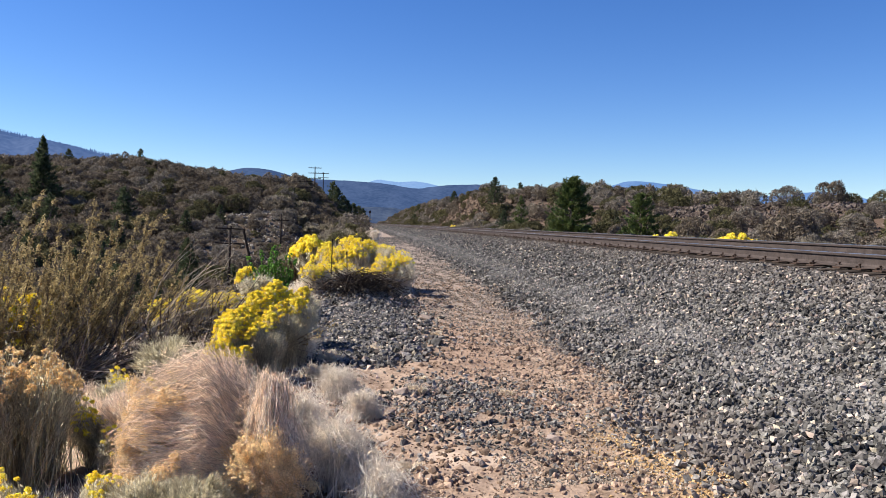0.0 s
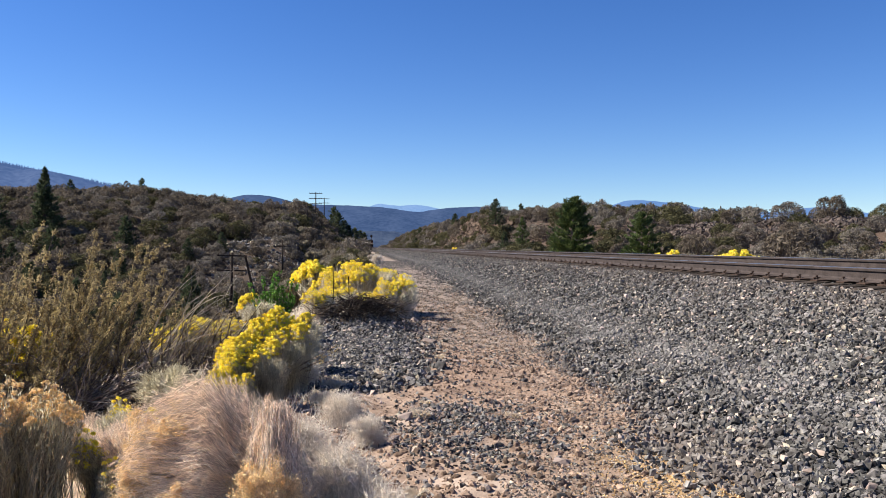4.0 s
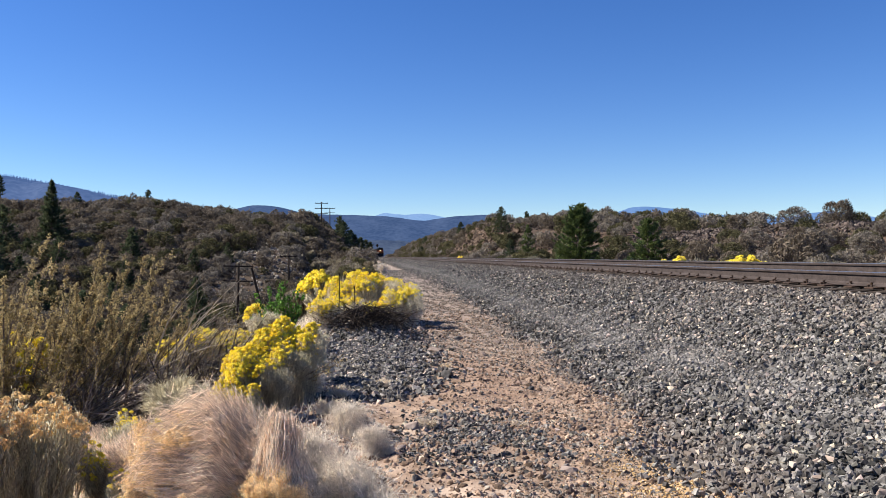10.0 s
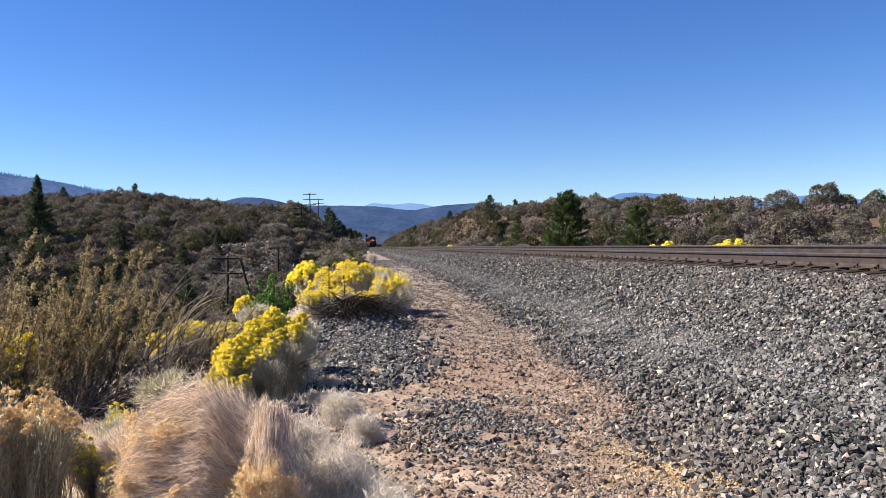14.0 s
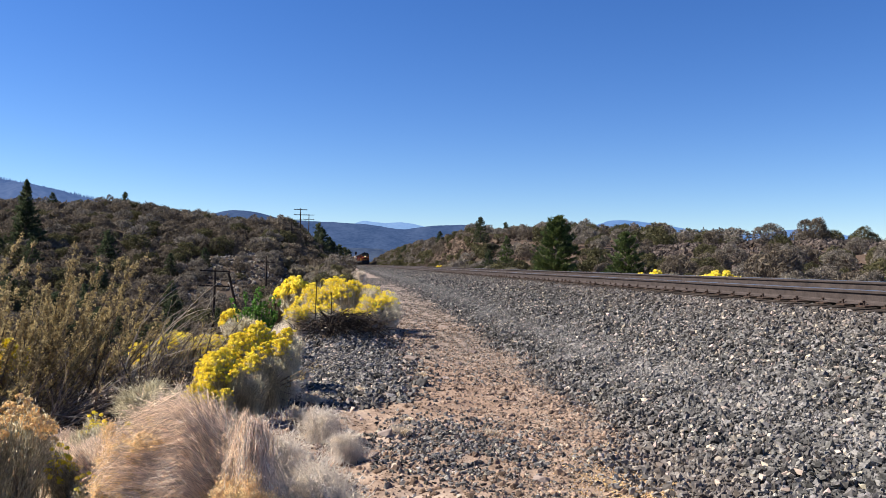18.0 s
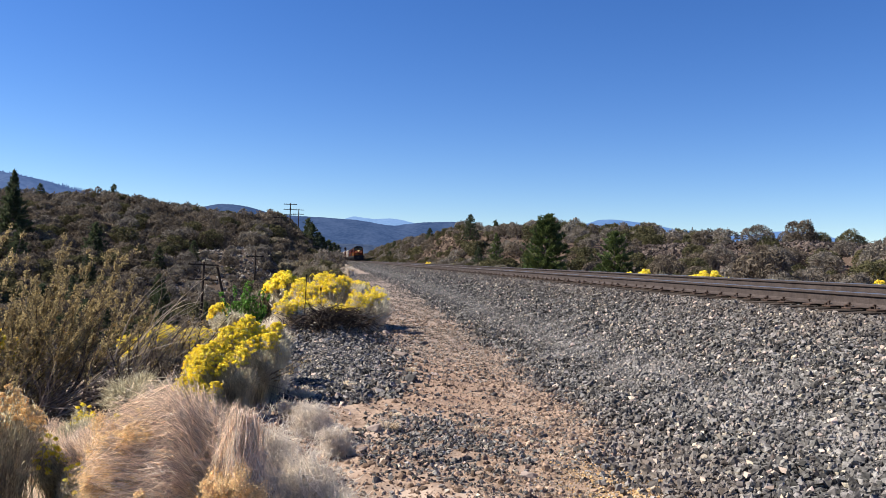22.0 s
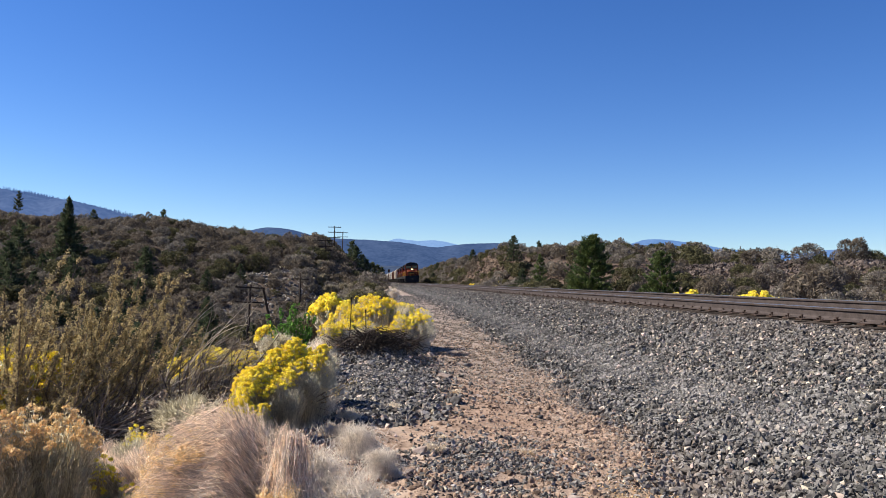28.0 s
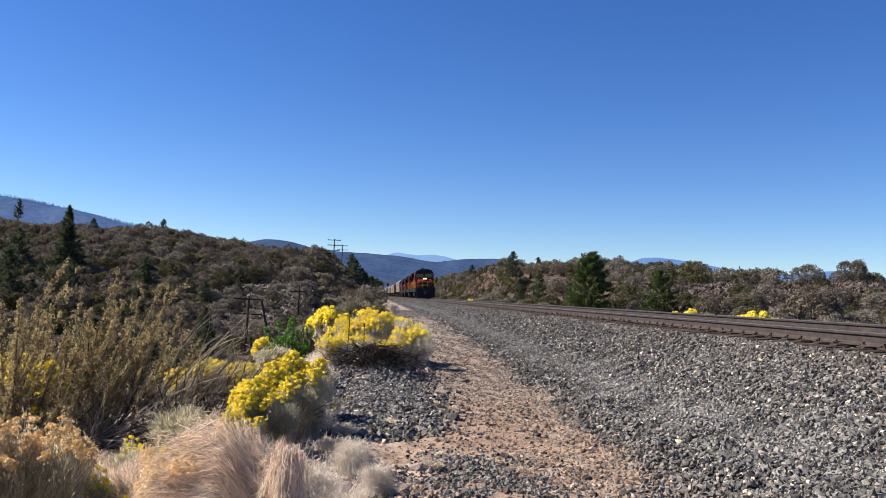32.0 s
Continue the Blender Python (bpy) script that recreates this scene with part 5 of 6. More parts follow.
for x, y, size in ((-0.3, 30, 1.1), (-0.9, 34, 1.3), (0.3, 41, 1.0), (-0.6, 47, 1.3), (-1.6, 42, 1.5), (0.6, 56, 1.2), (-0.4, 62, 1.5), (-2.2, 52, 1.8), (1.2, 70, 1.3), (0.2, 80, 1.6), (-1.5, 75, 2.0), (-1.2, 27, 1.9), (-2.6, 30, 2.2), (-1.7, 29, 2.0), (-3.3, 33, 2.4), (-2.3, 36, 2.2), (-2.2, 27.5, 2.2), (-2.8, 24, 2.0)):
    put(SAGEF, x, y, sr.uniform(0, 360), size)

br = np.random.default_rng(19)
for x, y in ((12.8, 30.6), (13.3, 31.2), (15.9, 30.6), (16.8, 30.4), (18.8, 31.0), (19.4, 31.5), (10.9, 30.5), (12.6, 60), (13.6, 64), (12.9, 70), (13.8, 78), (13.2, 88), (14.0, 97), (13.4, 105), (14.6, 112)):
    put(SAGEF, x, y, br.uniform(0, 360), br.uniform(1.6, 2.2))
for _ in range(34):
    y = br.uniform(42, 100)
    put(SAGEF, -1.5 - br.uniform(0, 1) * (0.11 * y), y, br.uniform(0, 360), br.uniform(1.4, 2.8) * (0.7 + y / 160))
for _ in range(26):
    y = br.uniform(96, 152)
    put(SAGEF, -2.6 - br.uniform(0, 1) * (0.08 * y), y, br.uniform(0, 360), br.uniform(2.6, 4.6))
scrub_thing(3, -0.05, 36, 0.62, 30)
scrub_thing(4, -0.75, 33, 0.75, 80)
scrub_thing(3, -1.5, 40, 1.0, 130)

# dead brush heaped at the foot of the blooming bushes, and two stakes
def brush_pile():
    r = np.random.default_rng(91)
    top = holder("brush_pile", pose(0.0, 14.5, float(ground(0.0, 14.5)) - 0.05), "heap of dark dead branches on the bank", "brush pile")
    n = 620
    a = r.uniform(0, 2 * np.pi, n)
    p = np.stack([r.normal(size=n) * 0.34, r.normal(size=n) * 0.24 - 0.1, r.uniform(-0.08, 0.26, n)], 1)
    p[:, 2] *= np.exp(-(p[:, 0] / 0.7) ** 2)
    q = p + np.stack([np.cos(a) * 0.36, np.sin(a) * 0.22, r.uniform(-0.26, 0.20, n)], 1)
    s = Soup()
    stems(s, p, q, r.normal(size=(n, 3)) * 0.07, r.uniform(0.004, 0.010, n), 0.003, 3)
    part("brushwood", s.mesh("brushwood", POLEWOOD), top)
    s = Soup()
    stems(s, np.array([[-0.75, -0.1, -0.05], [-0.2, -0.2, 0.1], [-0.5, -0.15, 0.0]]), np.array([[0.0, -0.15, 0.30], [0.75, -0.1, 0.12], [-0.15, -0.3, 0.26]]), [0, 0, 0.12], 0.022, 0.01, 7, 6)
    part("bent_branch", s.mesh("bent_branch", DEADWOOD), top)


brush_pile()
for x, y, h, tilt in ((-0.53, 14.4, 0.98, 1.5), (-0.22, 14.3, 0.70, -2)):
    stake = tagged(new("stake", solid("stake", POLEWOOD, lambda bm: (rod(bm, (0, 0, -0.1), (0, 0, h), 0.009, 0.008, 6), box(bm, -0.013, 0.013, -0.01, 0.01, h - 0.05, h + 0.01)))), "thin rusty stake standing in the bank", "stake")
    stake.matrix_basis = pose(x, y, float(ground(x, y)), 0, tilt, 0)

# loose stones that stand out on the track
for x, y, size, flat, tone in ((0.32, 5.55, 0.055, 0.75, "d"), (0.44, 5.6, 0.05, 0.7, "d"), (1.43, 5.62, 0.075, 0.45, "l"), (1.13, 12.8, 0.21, 0.4, "l"), (0.40, 7.2, 0.09, 0.8, "l"), (0.55, 7.0, 0.06, 0.8, "d"), (0.12, 6.9, 0.10, 0.6, "l"),
                            (0.98, 9.8, 0.12, 0.7, "d"), (1.35, 10.6, 0.12, 0.45, "l"), (1.85, 8.9, 0.06, 0.6, "d"), (0.55, 9.0, 0.09, 0.7, "d"), (2.2, 13.5, 0.13, 0.5, "l"), (1.0, 15.2, 0.12, 0.8, "l"),
                            (1.75, 12.0, 0.1, 0.6, "l"), (2.35, 5.2, 0.05, 0.7, "d"), (1.2, 4.7, 0.05, 0.7, "d"), (0.8, 5.0, 0.045, 0.7, "l"), (-0.1, 7.6, 0.14, 0.55, "d"), (0.75, 11.2, 0.09, 0.6, "d"), (1.6, 14.0, 0.1, 0.6, "d"),
                            (-0.35, 8.9, 0.16, 0.5, "l"), (2.9, 9.5, 0.07, 0.6, "l"), (0.25, 6.4, 0.08, 0.6, "l"), (1.9, 6.9, 0.045, 0.7, "d")):
    rock((x, y), size, flat, int(x * 100 + y * 10) + 500, label="pale brown field stone lying on the dirt" if tone == "l" else "dark grey field stone lying on the dirt", mat=ROCK if tone == "l" else DROCK, turn=sr.uniform(0, 360))

TUFT = bush_form("grass_tuft", 0.10, 0.09, 260, 95, 5, 0, STRAW, None, stem_r=0.0013, droop=0.5, label="small bleached dry grass tuft on the dirt", category="grass", group="dry tufts")
put(TUFT, 1.38, 7.1, 0, 1.2, first=True)
for x, y, size in ((0.55, 7.25, 1.5), (1.05, 10.9, 1.3), (0.2, 9.4, 1.6), (0.62, 7.9, 1.0), (0.35, 5.0, 1.2), (2.7, 7.4, 0.7), (0.1, 6.2, 1.4), (-0.42, 8.0, 2.6), (-0.3, 8.7, 2.2), (0.05, 5.2, 1.8)):
    put(TUFT, x, y, sr.uniform(0, 360), size)

# lava boulders along the ridge beyond the railway, and the pale cut beside the line
def boulders(name, label, mat, spots, seed, lo, hi):
    r = np.random.default_rng(seed)
    s = Soup()
    x, y = spots
    z = ground(x, y)
    size = r.uniform(lo, hi, len(x))
    pebbles(s, np.stack([x, y, z + size * 0.25], 1), size)
    return tagged(new(name, s.mesh(name, mat)), label, "rocks", kind="stuff")


boulders("lava_rocks", "dark broken lava rocks along the ridge", LAVA, (gr.normal(32, 5, 4200), gr.uniform(46, 78, 4200)), 1, 0.07, 0.26)
boulders("lava_rocks", "dark broken lava rocks on the slope", LAVA, (gr.uniform(14, 34, 900), gr.uniform(50, 150, 900)), 2, 0.08, 0.34)
boulders("cut_rocks", "pale orange broken rocks of the railway cutting", CUTROCK, (gr.normal(17.0, 1.9, 3000), gr.uniform(106, 150, 3000)), 3, 0.12, 0.60)
y = gr.uniform(150, 330, 1500)
boulders("slope_rocks", "grey broken rocks on the slope beside the cutting", GREYROCK, (13.0 + 14 * gr.random(1500) + curve(y), y), 7, 0.15, 0.6)
boulders("scree_rocks", "grey scree on the slope below the ledge", GREYROCK, (gr.uniform(-14, -3.5, 1100), gr.uniform(70, 112, 1100)), 6, 0.05, 0.20)
boulders("ledge_rocks", "pale grey rocks scattered on the hillside", GREYROCK, (gr.uniform(-22, -4, 1100), gr.uniform(98, 140, 1100)), 4, 0.09, 0.38)


# tall shrub on the bank, with bowed bare branches
def tall_shrub(name, seed, limbs, H, lean, label, twigs=34, leafn=16, size=0.018, mat=OLIVE, wide=0.6, low=0.42, fan=0.10, bare=0.4):
    """A loose shrub of leaning plumes: bare dark limbs below, small leaves close round the upper shoots."""
    r = np.random.default_rng(seed)
    top = holder(name, Matrix(), label, "shrub", "tall shrubs on the bank")
    off = r.normal(size=(limbs, 2)) * [wide, wide * 0.7]
    z = H * r.uniform(0.5, 1.04, limbs) * np.exp(-0.22 * np.linalg.norm(off, axis=1))
    tip = np.stack([off[:, 0] + lean[0] * z / H, off[:, 1] + lean[1], z], 1)
    s, pale = Soup(), Soup()
    c = stems(s, r.normal(size=(limbs, 3)) * [fan, fan, 0] - [0, 0, 0.05], tip, np.stack([off[:, 0] * 0.3, off[:, 1] * 0.3, -0.10 * z], 1) + r.normal(size=(limbs, 3)) * 0.17, 0.015, 0.004, 7, 5)
    k = np.repeat(np.arange(limbs), twigs)
    t = r.uniform(low, 1.0, len(k))
    j = np.minimum((t * 7).astype(int), 6)
    b = c[k, j] + (c[k, j + 1] - c[k, j]) * (t * 7 - j)[:, None]
    tw = b + unit(r.normal(size=(len(k), 3)) * 0.6 + unit(c[k, 7] - c[k, 4]) * 1.1) * r.uniform(0.04, 0.13, (len(k), 1)) * (1.3 - 0.6 * t)[:, None]
    stems(s, b, tw, r.normal(size=(len(k), 3)) * 0.012, 0.0035, 0.0012, 2)
    # bare lower twigs, dark and bleached
    n2 = int(limbs * 14 * bare)
    for soup, nn, ln in ((s, n2, 0.5), (pale, n2, 0.62)):
        k2 = r.integers(0, limbs, nn)
        j2 = r.integers(1, 5, nn)
        stems(soup, c[k2, j2], c[k2, j2] + unit(r.normal(size=(nn, 3)) * 0.7 + [0.55 * np.sign(lean[0]), 0, 0.35]) * r.uniform(0.12, ln, (nn, 1)), r.normal(size=(nn, 3)) * 0.05, 0.0055, 0.002, 4)
    part("branch_frame", s.mesh("branch_frame", DEADWOOD), top)
    if n2:
        tagged(part("shoot_tangle", pale.mesh("shoot_tangle", PALEWOOD), top, "bleached bare shoots"), kind="stuff")
    i = np.repeat(np.arange(len(k)), leafn)
    t = r.uniform(0.05, 1.1, (len(i), 1))
    p = b[i] * (1 - t) + tw[i] * t + r.normal(size=(len(i), 3)) * 0.012
    s = Soup()
    flakes(s, p, size * r.uniform(0.5, 1.2, len(i)), 1.7, r=r)
    part("leaf_mass", s.mesh("leaf_mass", mat), top)
    return top


TS_LABEL = "tall loose shrub with golden-brown leaves and dark bare limbs"
TS = [tall_shrub("tall_shrub", 50, 24, 2.75, (0.75, 0), TS_LABEL, 64, 22, 0.016, wide=0.62),
      tall_shrub("tall_shrub", 51, 20, 2.5, (1.45, 0), TS_LABEL, 60, 22, 0.016, wide=0.55),
      tall_shrub("tall_shrub", 52, 26, 1.25, (0.7, 0), "low tangled shrub with dark bare twigs and few leaves", 12, 5, 0.022, wide=0.65, low=0.25, fan=0.3, bare=0.9)]
put(TS[0], -3.95, 9.2, 0, 0.98, first=True)
put(TS[1], -3.75, 9.5, 0, 0.98, first=True)
put(TS[2], -2.55, 9.2, 0, 1.0, first=True)
put(TS[0], -4.5, 9.9, 35, 0.95)
put(TS[0], -3.35, 9.9, -15, 0.82)
put(TS[2], -3.5, 8.8, 20, 0.95)
put(TS[1], -5.0, 9.4, 15, 0.92)
put(TS[2], -2.1, 9.7, -20, 0.95)


def bowed_branch(name, label, seed, root, reach, count, mat, r0):
    r = np.random.default_rng(seed)
    s = Soup()
    root = np.array(root, float)
    tip = root + np.array(reach) + r.normal(size=(count, 3)) * [0.25, 0.3, 0.18]
    c = stems(s, np.repeat(root[None], count, 0) + r.normal(size=(count, 3)) * 0.06, tip, [0, 0, 0.25] + r.normal(size=(count, 3)) * 0.1, r0, r0 * 0.25, 7, 5)
    k = np.repeat(np.arange(count), 5)
    j = r.integers(3, 8, len(k))
    stems(s, c[k, j], c[k, j] + unit((tip - root)[k] + r.normal(size=(len(k), 3)) * 0.6) * r.uniform(0.1, 0.4, (len(k), 1)), r.normal(size=(len(k), 3)) * 0.03, r0 * 0.4, r0 * 0.12, 3)
    return tagged(new(name, s.mesh(name, mat)), label, "branch")


gz = float(ground(-2.6, 9.4))
bowed_branch("fallen_branch", "bleached bare branches bowing out of the shrub", 60, (-2.5, 9.4, gz + 0.3), (0.80, 0.1, 0.95), 9, PALEWOOD, 0.008)
bowed_branch("fallen_branch", "pale bare shoots leaning out of the shrub", 63, (-2.6, 9.6, gz + 0.2), (0.85, 0.1, 0.72), 20, PALEWOOD, 0.005)
bowed_branch("fallen_branch", "long dark branches trailing out of the shrub", 61, (-3.2, 9.0, gz + 0.0), (1.7, 0.1, 0.18), 12, DEADWOOD, 0.014)
bowed_branch("fallen_branch", "bleached thin branches trailing low over the bank", 62, (-2.9, 8.9, gz + 0.05), (1.6, 0.2, 0.32), 8, PALEWOOD, 0.008)
GREENB = tall_shrub("green_bush", 53, 34, 1.5, (0, 0), "fresh green leafy bush on the bank", 24, 9, 0.045, GREENLEAF, wide=0.26, low=0.1, bare=0)
put(GREENB, -2.15, 20, 0, 1.0, first=True, z=-0.62)


# ---- old pole line ----
def pole_thing(name, label, x, y, base, height, arms, lean=0.0):
    top = holder(name, pose(x, y, base, 0, lean, 0), label, "utility pole", "old pole line")
    part("pole", solid("pole", POLEWOOD, lambda bm: rod(bm, (0, 0, -0.4), (0, 0, height), 0.17, 0.11, 10), smooth=True), top)
    for z, half in arms:
        arm = part("crossarm", solid("crossarm", POLEWOOD, lambda bm: box(bm, -half, half, -0.15, -0.04, z - 0.07, z + 0.07), 0.01), top)
        for k in range(6):
            xx = -half * 0.92 + k * half * 0.368
            part("insulator", solid("insulator", IRON, lambda bm: rod(bm, (xx, -0.1, z + 0.07), (xx, -0.1, z + 0.24), 0.04, 0.025, 6)), arm)
    return top


for x, y, tip, arms in ((-10.56, 185, 14.2, ((0.3, 1.5), (1.5, 1.5), (2.7, 1.4))), (-10.5, 225, 15.4, ((0.3, 1.5), (1.5, 1.5))), (-10.9, 160, 10.3, ((0.8, 1.5), (2.0, 1.5), (2.8, 1.4)))):
    base = float(ground(x, y)) - 0.1
    pole_thing("utility_pole", "tall dark wooden pole with crossarms on the hill", x, y, base, tip - base, [(tip - base - a, h) for a, h in arms])
pole_thing("utility_pole", "dark bare wooden pole among the scrub", -11.27, 115, -5.0, 7.5, ((6.6, 1.2),))
hf = pole_thing("utility_pole", "old wooden pole with crossarms and a leaning brace", -13.25, 82, -6.5, 7.4, ((7.1, 1.5), (5.6, 1.5)), 1.5)
part("brace", solid("brace", POLEWOOD, lambda bm: rod(bm, (3.2, 0, -0.3), (1.3, 0, 7.0), 0.15, 0.12, 8)), hf)

# ---- signal ----
post = holder("line_post", pose(1.6, 330, float(ground(1.6, 330))), "thin dark post beside the railway signal", "post")
part("shaft", solid("shaft", IRON, lambda bm: rod(bm, (0, 0, 0), (0, 0, 6.4), 0.09, 0.07, 8)), post)
part("cap", solid("cap", IRON, lambda bm: box(bm, -0.12, 0.12, -0.12, 0.12, 6.4, 6.5), 0.01), post)
sg = holder("railway_signal", pose(4.1, 330, float(ground(4.1, 330))), "dark railway signal mast beside the track", "signal")
part("mast", solid("mast", IRON, lambda bm: rod(bm, (0, 0, 0), (0, 0, 5.6), 0.10, 0.08, 8)), sg)
part("signal_head", solid("signal_head", IRON, lambda bm: (rod(bm, (0, -0.2, 5.6), (0, 0.1, 5.6), 0.5, 0.5, 14), box(bm, -0.3, 0.3, -0.15, 0.2, 5.0, 6.2))), sg)
part("ladder", solid("ladder", IRON, lambda bm: (box(bm, -0.25, -0.2, 0.2, 0.25, 0, 5), box(bm, 0.2, 0.25, 0.2, 0.25, 0, 5))), sg)

# the same bed and track go on behind the eye
st = Soup()
place, wide = bed_stones(42000, -9.0, 3.3, 1.0)
pebbles(st, place, wide * 1.1, small=True)
tagged(part("near_ballast_cover", st.mesh("near_ballast_cover", STONE), bed), "grey angular ballast stones beside the track", kind="stuff")
x, y = rng.uniform(-2.5, 2.6, 24000), rng.uniform(-9, 3.35, 24000)
strew("rear_gravel", "brown pebbles and clods on the dirt track", CLOD, x, y, 0.006 + 0.016 * rng.random(24000) ** 2, 0.0, True)


# ---- train ----
ORANGE = surf("orange_loco_paint", (0.12, 0.022, 0.011), (0.18, 0.034, 0.015), 0.6, 0.55, 0.05, coord="object", stain=((0.13, 0.045, 0.02), 0.9, 0.6))
BLACK = surf("black_loco_paint", (0.012, 0.012, 0.013), (0.03, 0.03, 0.03), 0.8, 0.6, 0.05, coord="object")
BLACK.node_tree.nodes["Principled BSDF"].inputs["Specular IOR Level"].default_value = 0.15
YSTRIPE = surf("yellow_loco_stripe", (0.32, 0.19, 0.035), (0.40, 0.25, 0.05), 1.0, 0.6, 0, coord="object")
STEEL = surf("grimy_steel", (0.03, 0.027, 0.024), (0.07, 0.06, 0.052), 2, 0.7, 0.2, coord="object")
GLASS = surf("cab_glass", (0.01, 0.012, 0.014), (0.02, 0.022, 0.025), 1, 0.08, 0, coord="object")
LAMP = surf("headlight_lens", (0.9, 0.8, 0.6), (1, 0.9, 0.7), 1, 0.3, 0, glow=((1.0, 0.66, 0.28), 2.6), coord="object")
CREAM = surf("cream_car_paint", (0.52, 0.46, 0.38), (0.68, 0.62, 0.53), 0.5, 0.7, 0.05, coord="object", stain=((0.20, 0.14, 0.10), 0.7, 0.58))
BROWNC = surf("brown_car_paint", (0.14, 0.065, 0.042), (0.22, 0.11, 0.07), 0.5, 0.7, 0.05, coord="object", stain=((0.07, 0.04, 0.03), 0.7, 0.58))
GREYC = surf("grey_car_paint", (0.34, 0.34, 0.33), (0.48, 0.48, 0.47), 0.5, 0.7, 0.05, coord="object", stain=((0.16, 0.13, 0.11), 0.7, 0.58))


def wheel_build(bm):
    rod(bm, (-0.07, 0, 0), (0.07, 0, 0), 0.51, 0.51, 18)
    rod(bm, (0.05, 0, 0), (0.09, 0, 0), 0.56, 0.56, 18)


WHEEL = solid("wheel", STEEL, wheel_build, 0.01)


def truck(thing, y, axles, gap):
    """A bogie: side frames, springs, axles and wheels."""
    span = gap * (axles - 1) / 2

    def build(bm):
        for x in (-1.02, 0.92):
            box(bm, x, x + 0.10, y - span - 0.45, y + span + 0.45, 0.45, 0.80)
            for k in range(axles):
                box(bm, x - 0.05, x + 0.15, y - span + k * gap - 0.18, y - span + k * gap + 0.18, 0.34, 0.70)
        box(bm, -0.95, 0.95, y - 0.25, y + 0.25, 0.5, 0.85)
    t = part("truck", solid("truck", STEEL, build, 0.015), thing)
    for k in range(axles):
        yy = y - span + k * gap
        part("axle", solid("axle", STEEL, lambda bm: rod(bm, (-0.8, yy, 0.51), (0.8, yy, 0.51), 0.08, 0.08, 8)), t)
        for sgn in (-1, 1):
            part("wheel", WHEEL, t, m=pose(sgn * 0.72, yy, 0.51, 0, 0, 180 if sgn > 0 else 0))


def locomotive(lead):
    """A road diesel, nose at y = 0 looking towards -y, 22 m long, standing on the railhead at z = 0."""
    L = 22.2
    top = holder("locomotive", Matrix(), "orange and black diesel locomotive with a lit headlight" if lead else "orange and black diesel locomotive behind the leading one", "locomotive", "locomotives of the train")
    part("underframe", solid("underframe", BLACK, lambda bm: box(bm, -1.55, 1.55, 0.55, L - 0.3, 1.10, 1.62), 0.03), top)
    part("walkway", solid("walkway", BLACK, lambda bm: box(bm, -1.57, 1.57, 0.75, L - 0.5, 1.62, 1.68), 0.01), top)
    part("fuel_tank", solid("fuel_tank", BLACK, lambda bm: prism(bm, [(-1.35, 0.55), (-1.1, 0.3), (1.1, 0.3), (1.35, 0.55), (1.35, 1.1), (-1.35, 1.1)], "y", 8.2, 14.2)), top)
    nose = part("nose", solid("nose", ORANGE, lambda bm: prism(bm, [(0.95, 1.68), (0.75, 2.0), (0.80, 2.65), (1.25, 2.98), (2.5, 3.05), (2.5, 1.68)], "x", -1.1, 1.1), 0.06), top)
    part("nose_stripe", solid("nose_stripe", YSTRIPE, lambda bm: box(bm, -1.0, 1.0, 0.735, 0.765, 2.02, 2.14), 0.0), nose)
    part("nose_herald", solid("nose_herald", BLACK, lambda bm: box(bm, -0.75, 0.75, 0.735, 0.765, 2.30, 2.50), 0.0), nose)
    part("door", solid("door", ORANGE, lambda bm: box(bm, 0.45, 0.95, 0.70, 0.79, 1.72, 2.6), 0.01), nose)
    cab = part("cab", solid("cab", ORANGE, lambda bm: prism(bm, [(-1.52, 1.68), (1.52, 1.68), (1.52, 3.9), (1.2, 4.42), (0.6, 4.62), (-0.6, 4.62), (-1.2, 4.42), (-1.52, 3.9)], "y", 2.3, 5.2), 0.05), top)
    part("roof", solid("roof", BLACK, lambda bm: prism(bm, [(-1.5, 3.98), (1.5, 3.98), (1.22, 4.46), (0.6, 4.66), (-0.6, 4.66), (-1.22, 4.46)], "y", 2.25, 5.25), 0.03), cab)
    for x0, x1 in ((-1.3, -0.12), (0.12, 1.3)):
        part("windscreen", solid("windscreen", GLASS, lambda bm: box(bm, x0, x1, 2.235, 2.30, 3.32, 3.95), 0.03), cab)
    for x in (-1.54, 1.50):
        part("side_window", solid("side_window", GLASS, lambda bm: box(bm, x, x + 0.04, 3.0, 4.6, 3.0, 3.75), 0.01), cab)
    part("number_board", solid("number_board", BLACK, lambda bm: box(bm, -0.9, 0.9, 2.21, 2.30, 4.08, 4.38), 0.02), cab)
    part("headlight_box", solid("headlight_box", BLACK, lambda bm: prism(bm, [(1.0, 2.95), (1.0, 3.26), (1.5, 3.30), (1.9, 3.02)], "x", -0.34, 0.34), 0.02), cab)
    if lead:
        part("headlight", solid("headlight", LAMP, lambda bm: (rod(bm, (-0.15, 0.95, 3.11), (-0.15, 1.02, 3.11), 0.11, 0.11, 12), rod(bm, (0.15, 0.95, 3.11), (0.15, 1.02, 3.11), 0.11, 0.11, 12))), cab, "lit warm headlight")
        for x in (-0.75, 0.75):
            part("ditch_light", solid("ditch_light", GLASS, lambda bm: rod(bm, (x, 0.52, 1.85), (x, 0.62, 1.85), 0.10, 0.10, 10)), nose)
    hood = part("hood", solid("hood", ORANGE, lambda bm: prism(bm, [(-0.95, 1.68), (0.95, 1.68), (0.95, 3.9), (0.75, 4.2), (-0.75, 4.2), (-0.95, 3.9)], "y", 5.2, L - 0.9), 0.03), top)
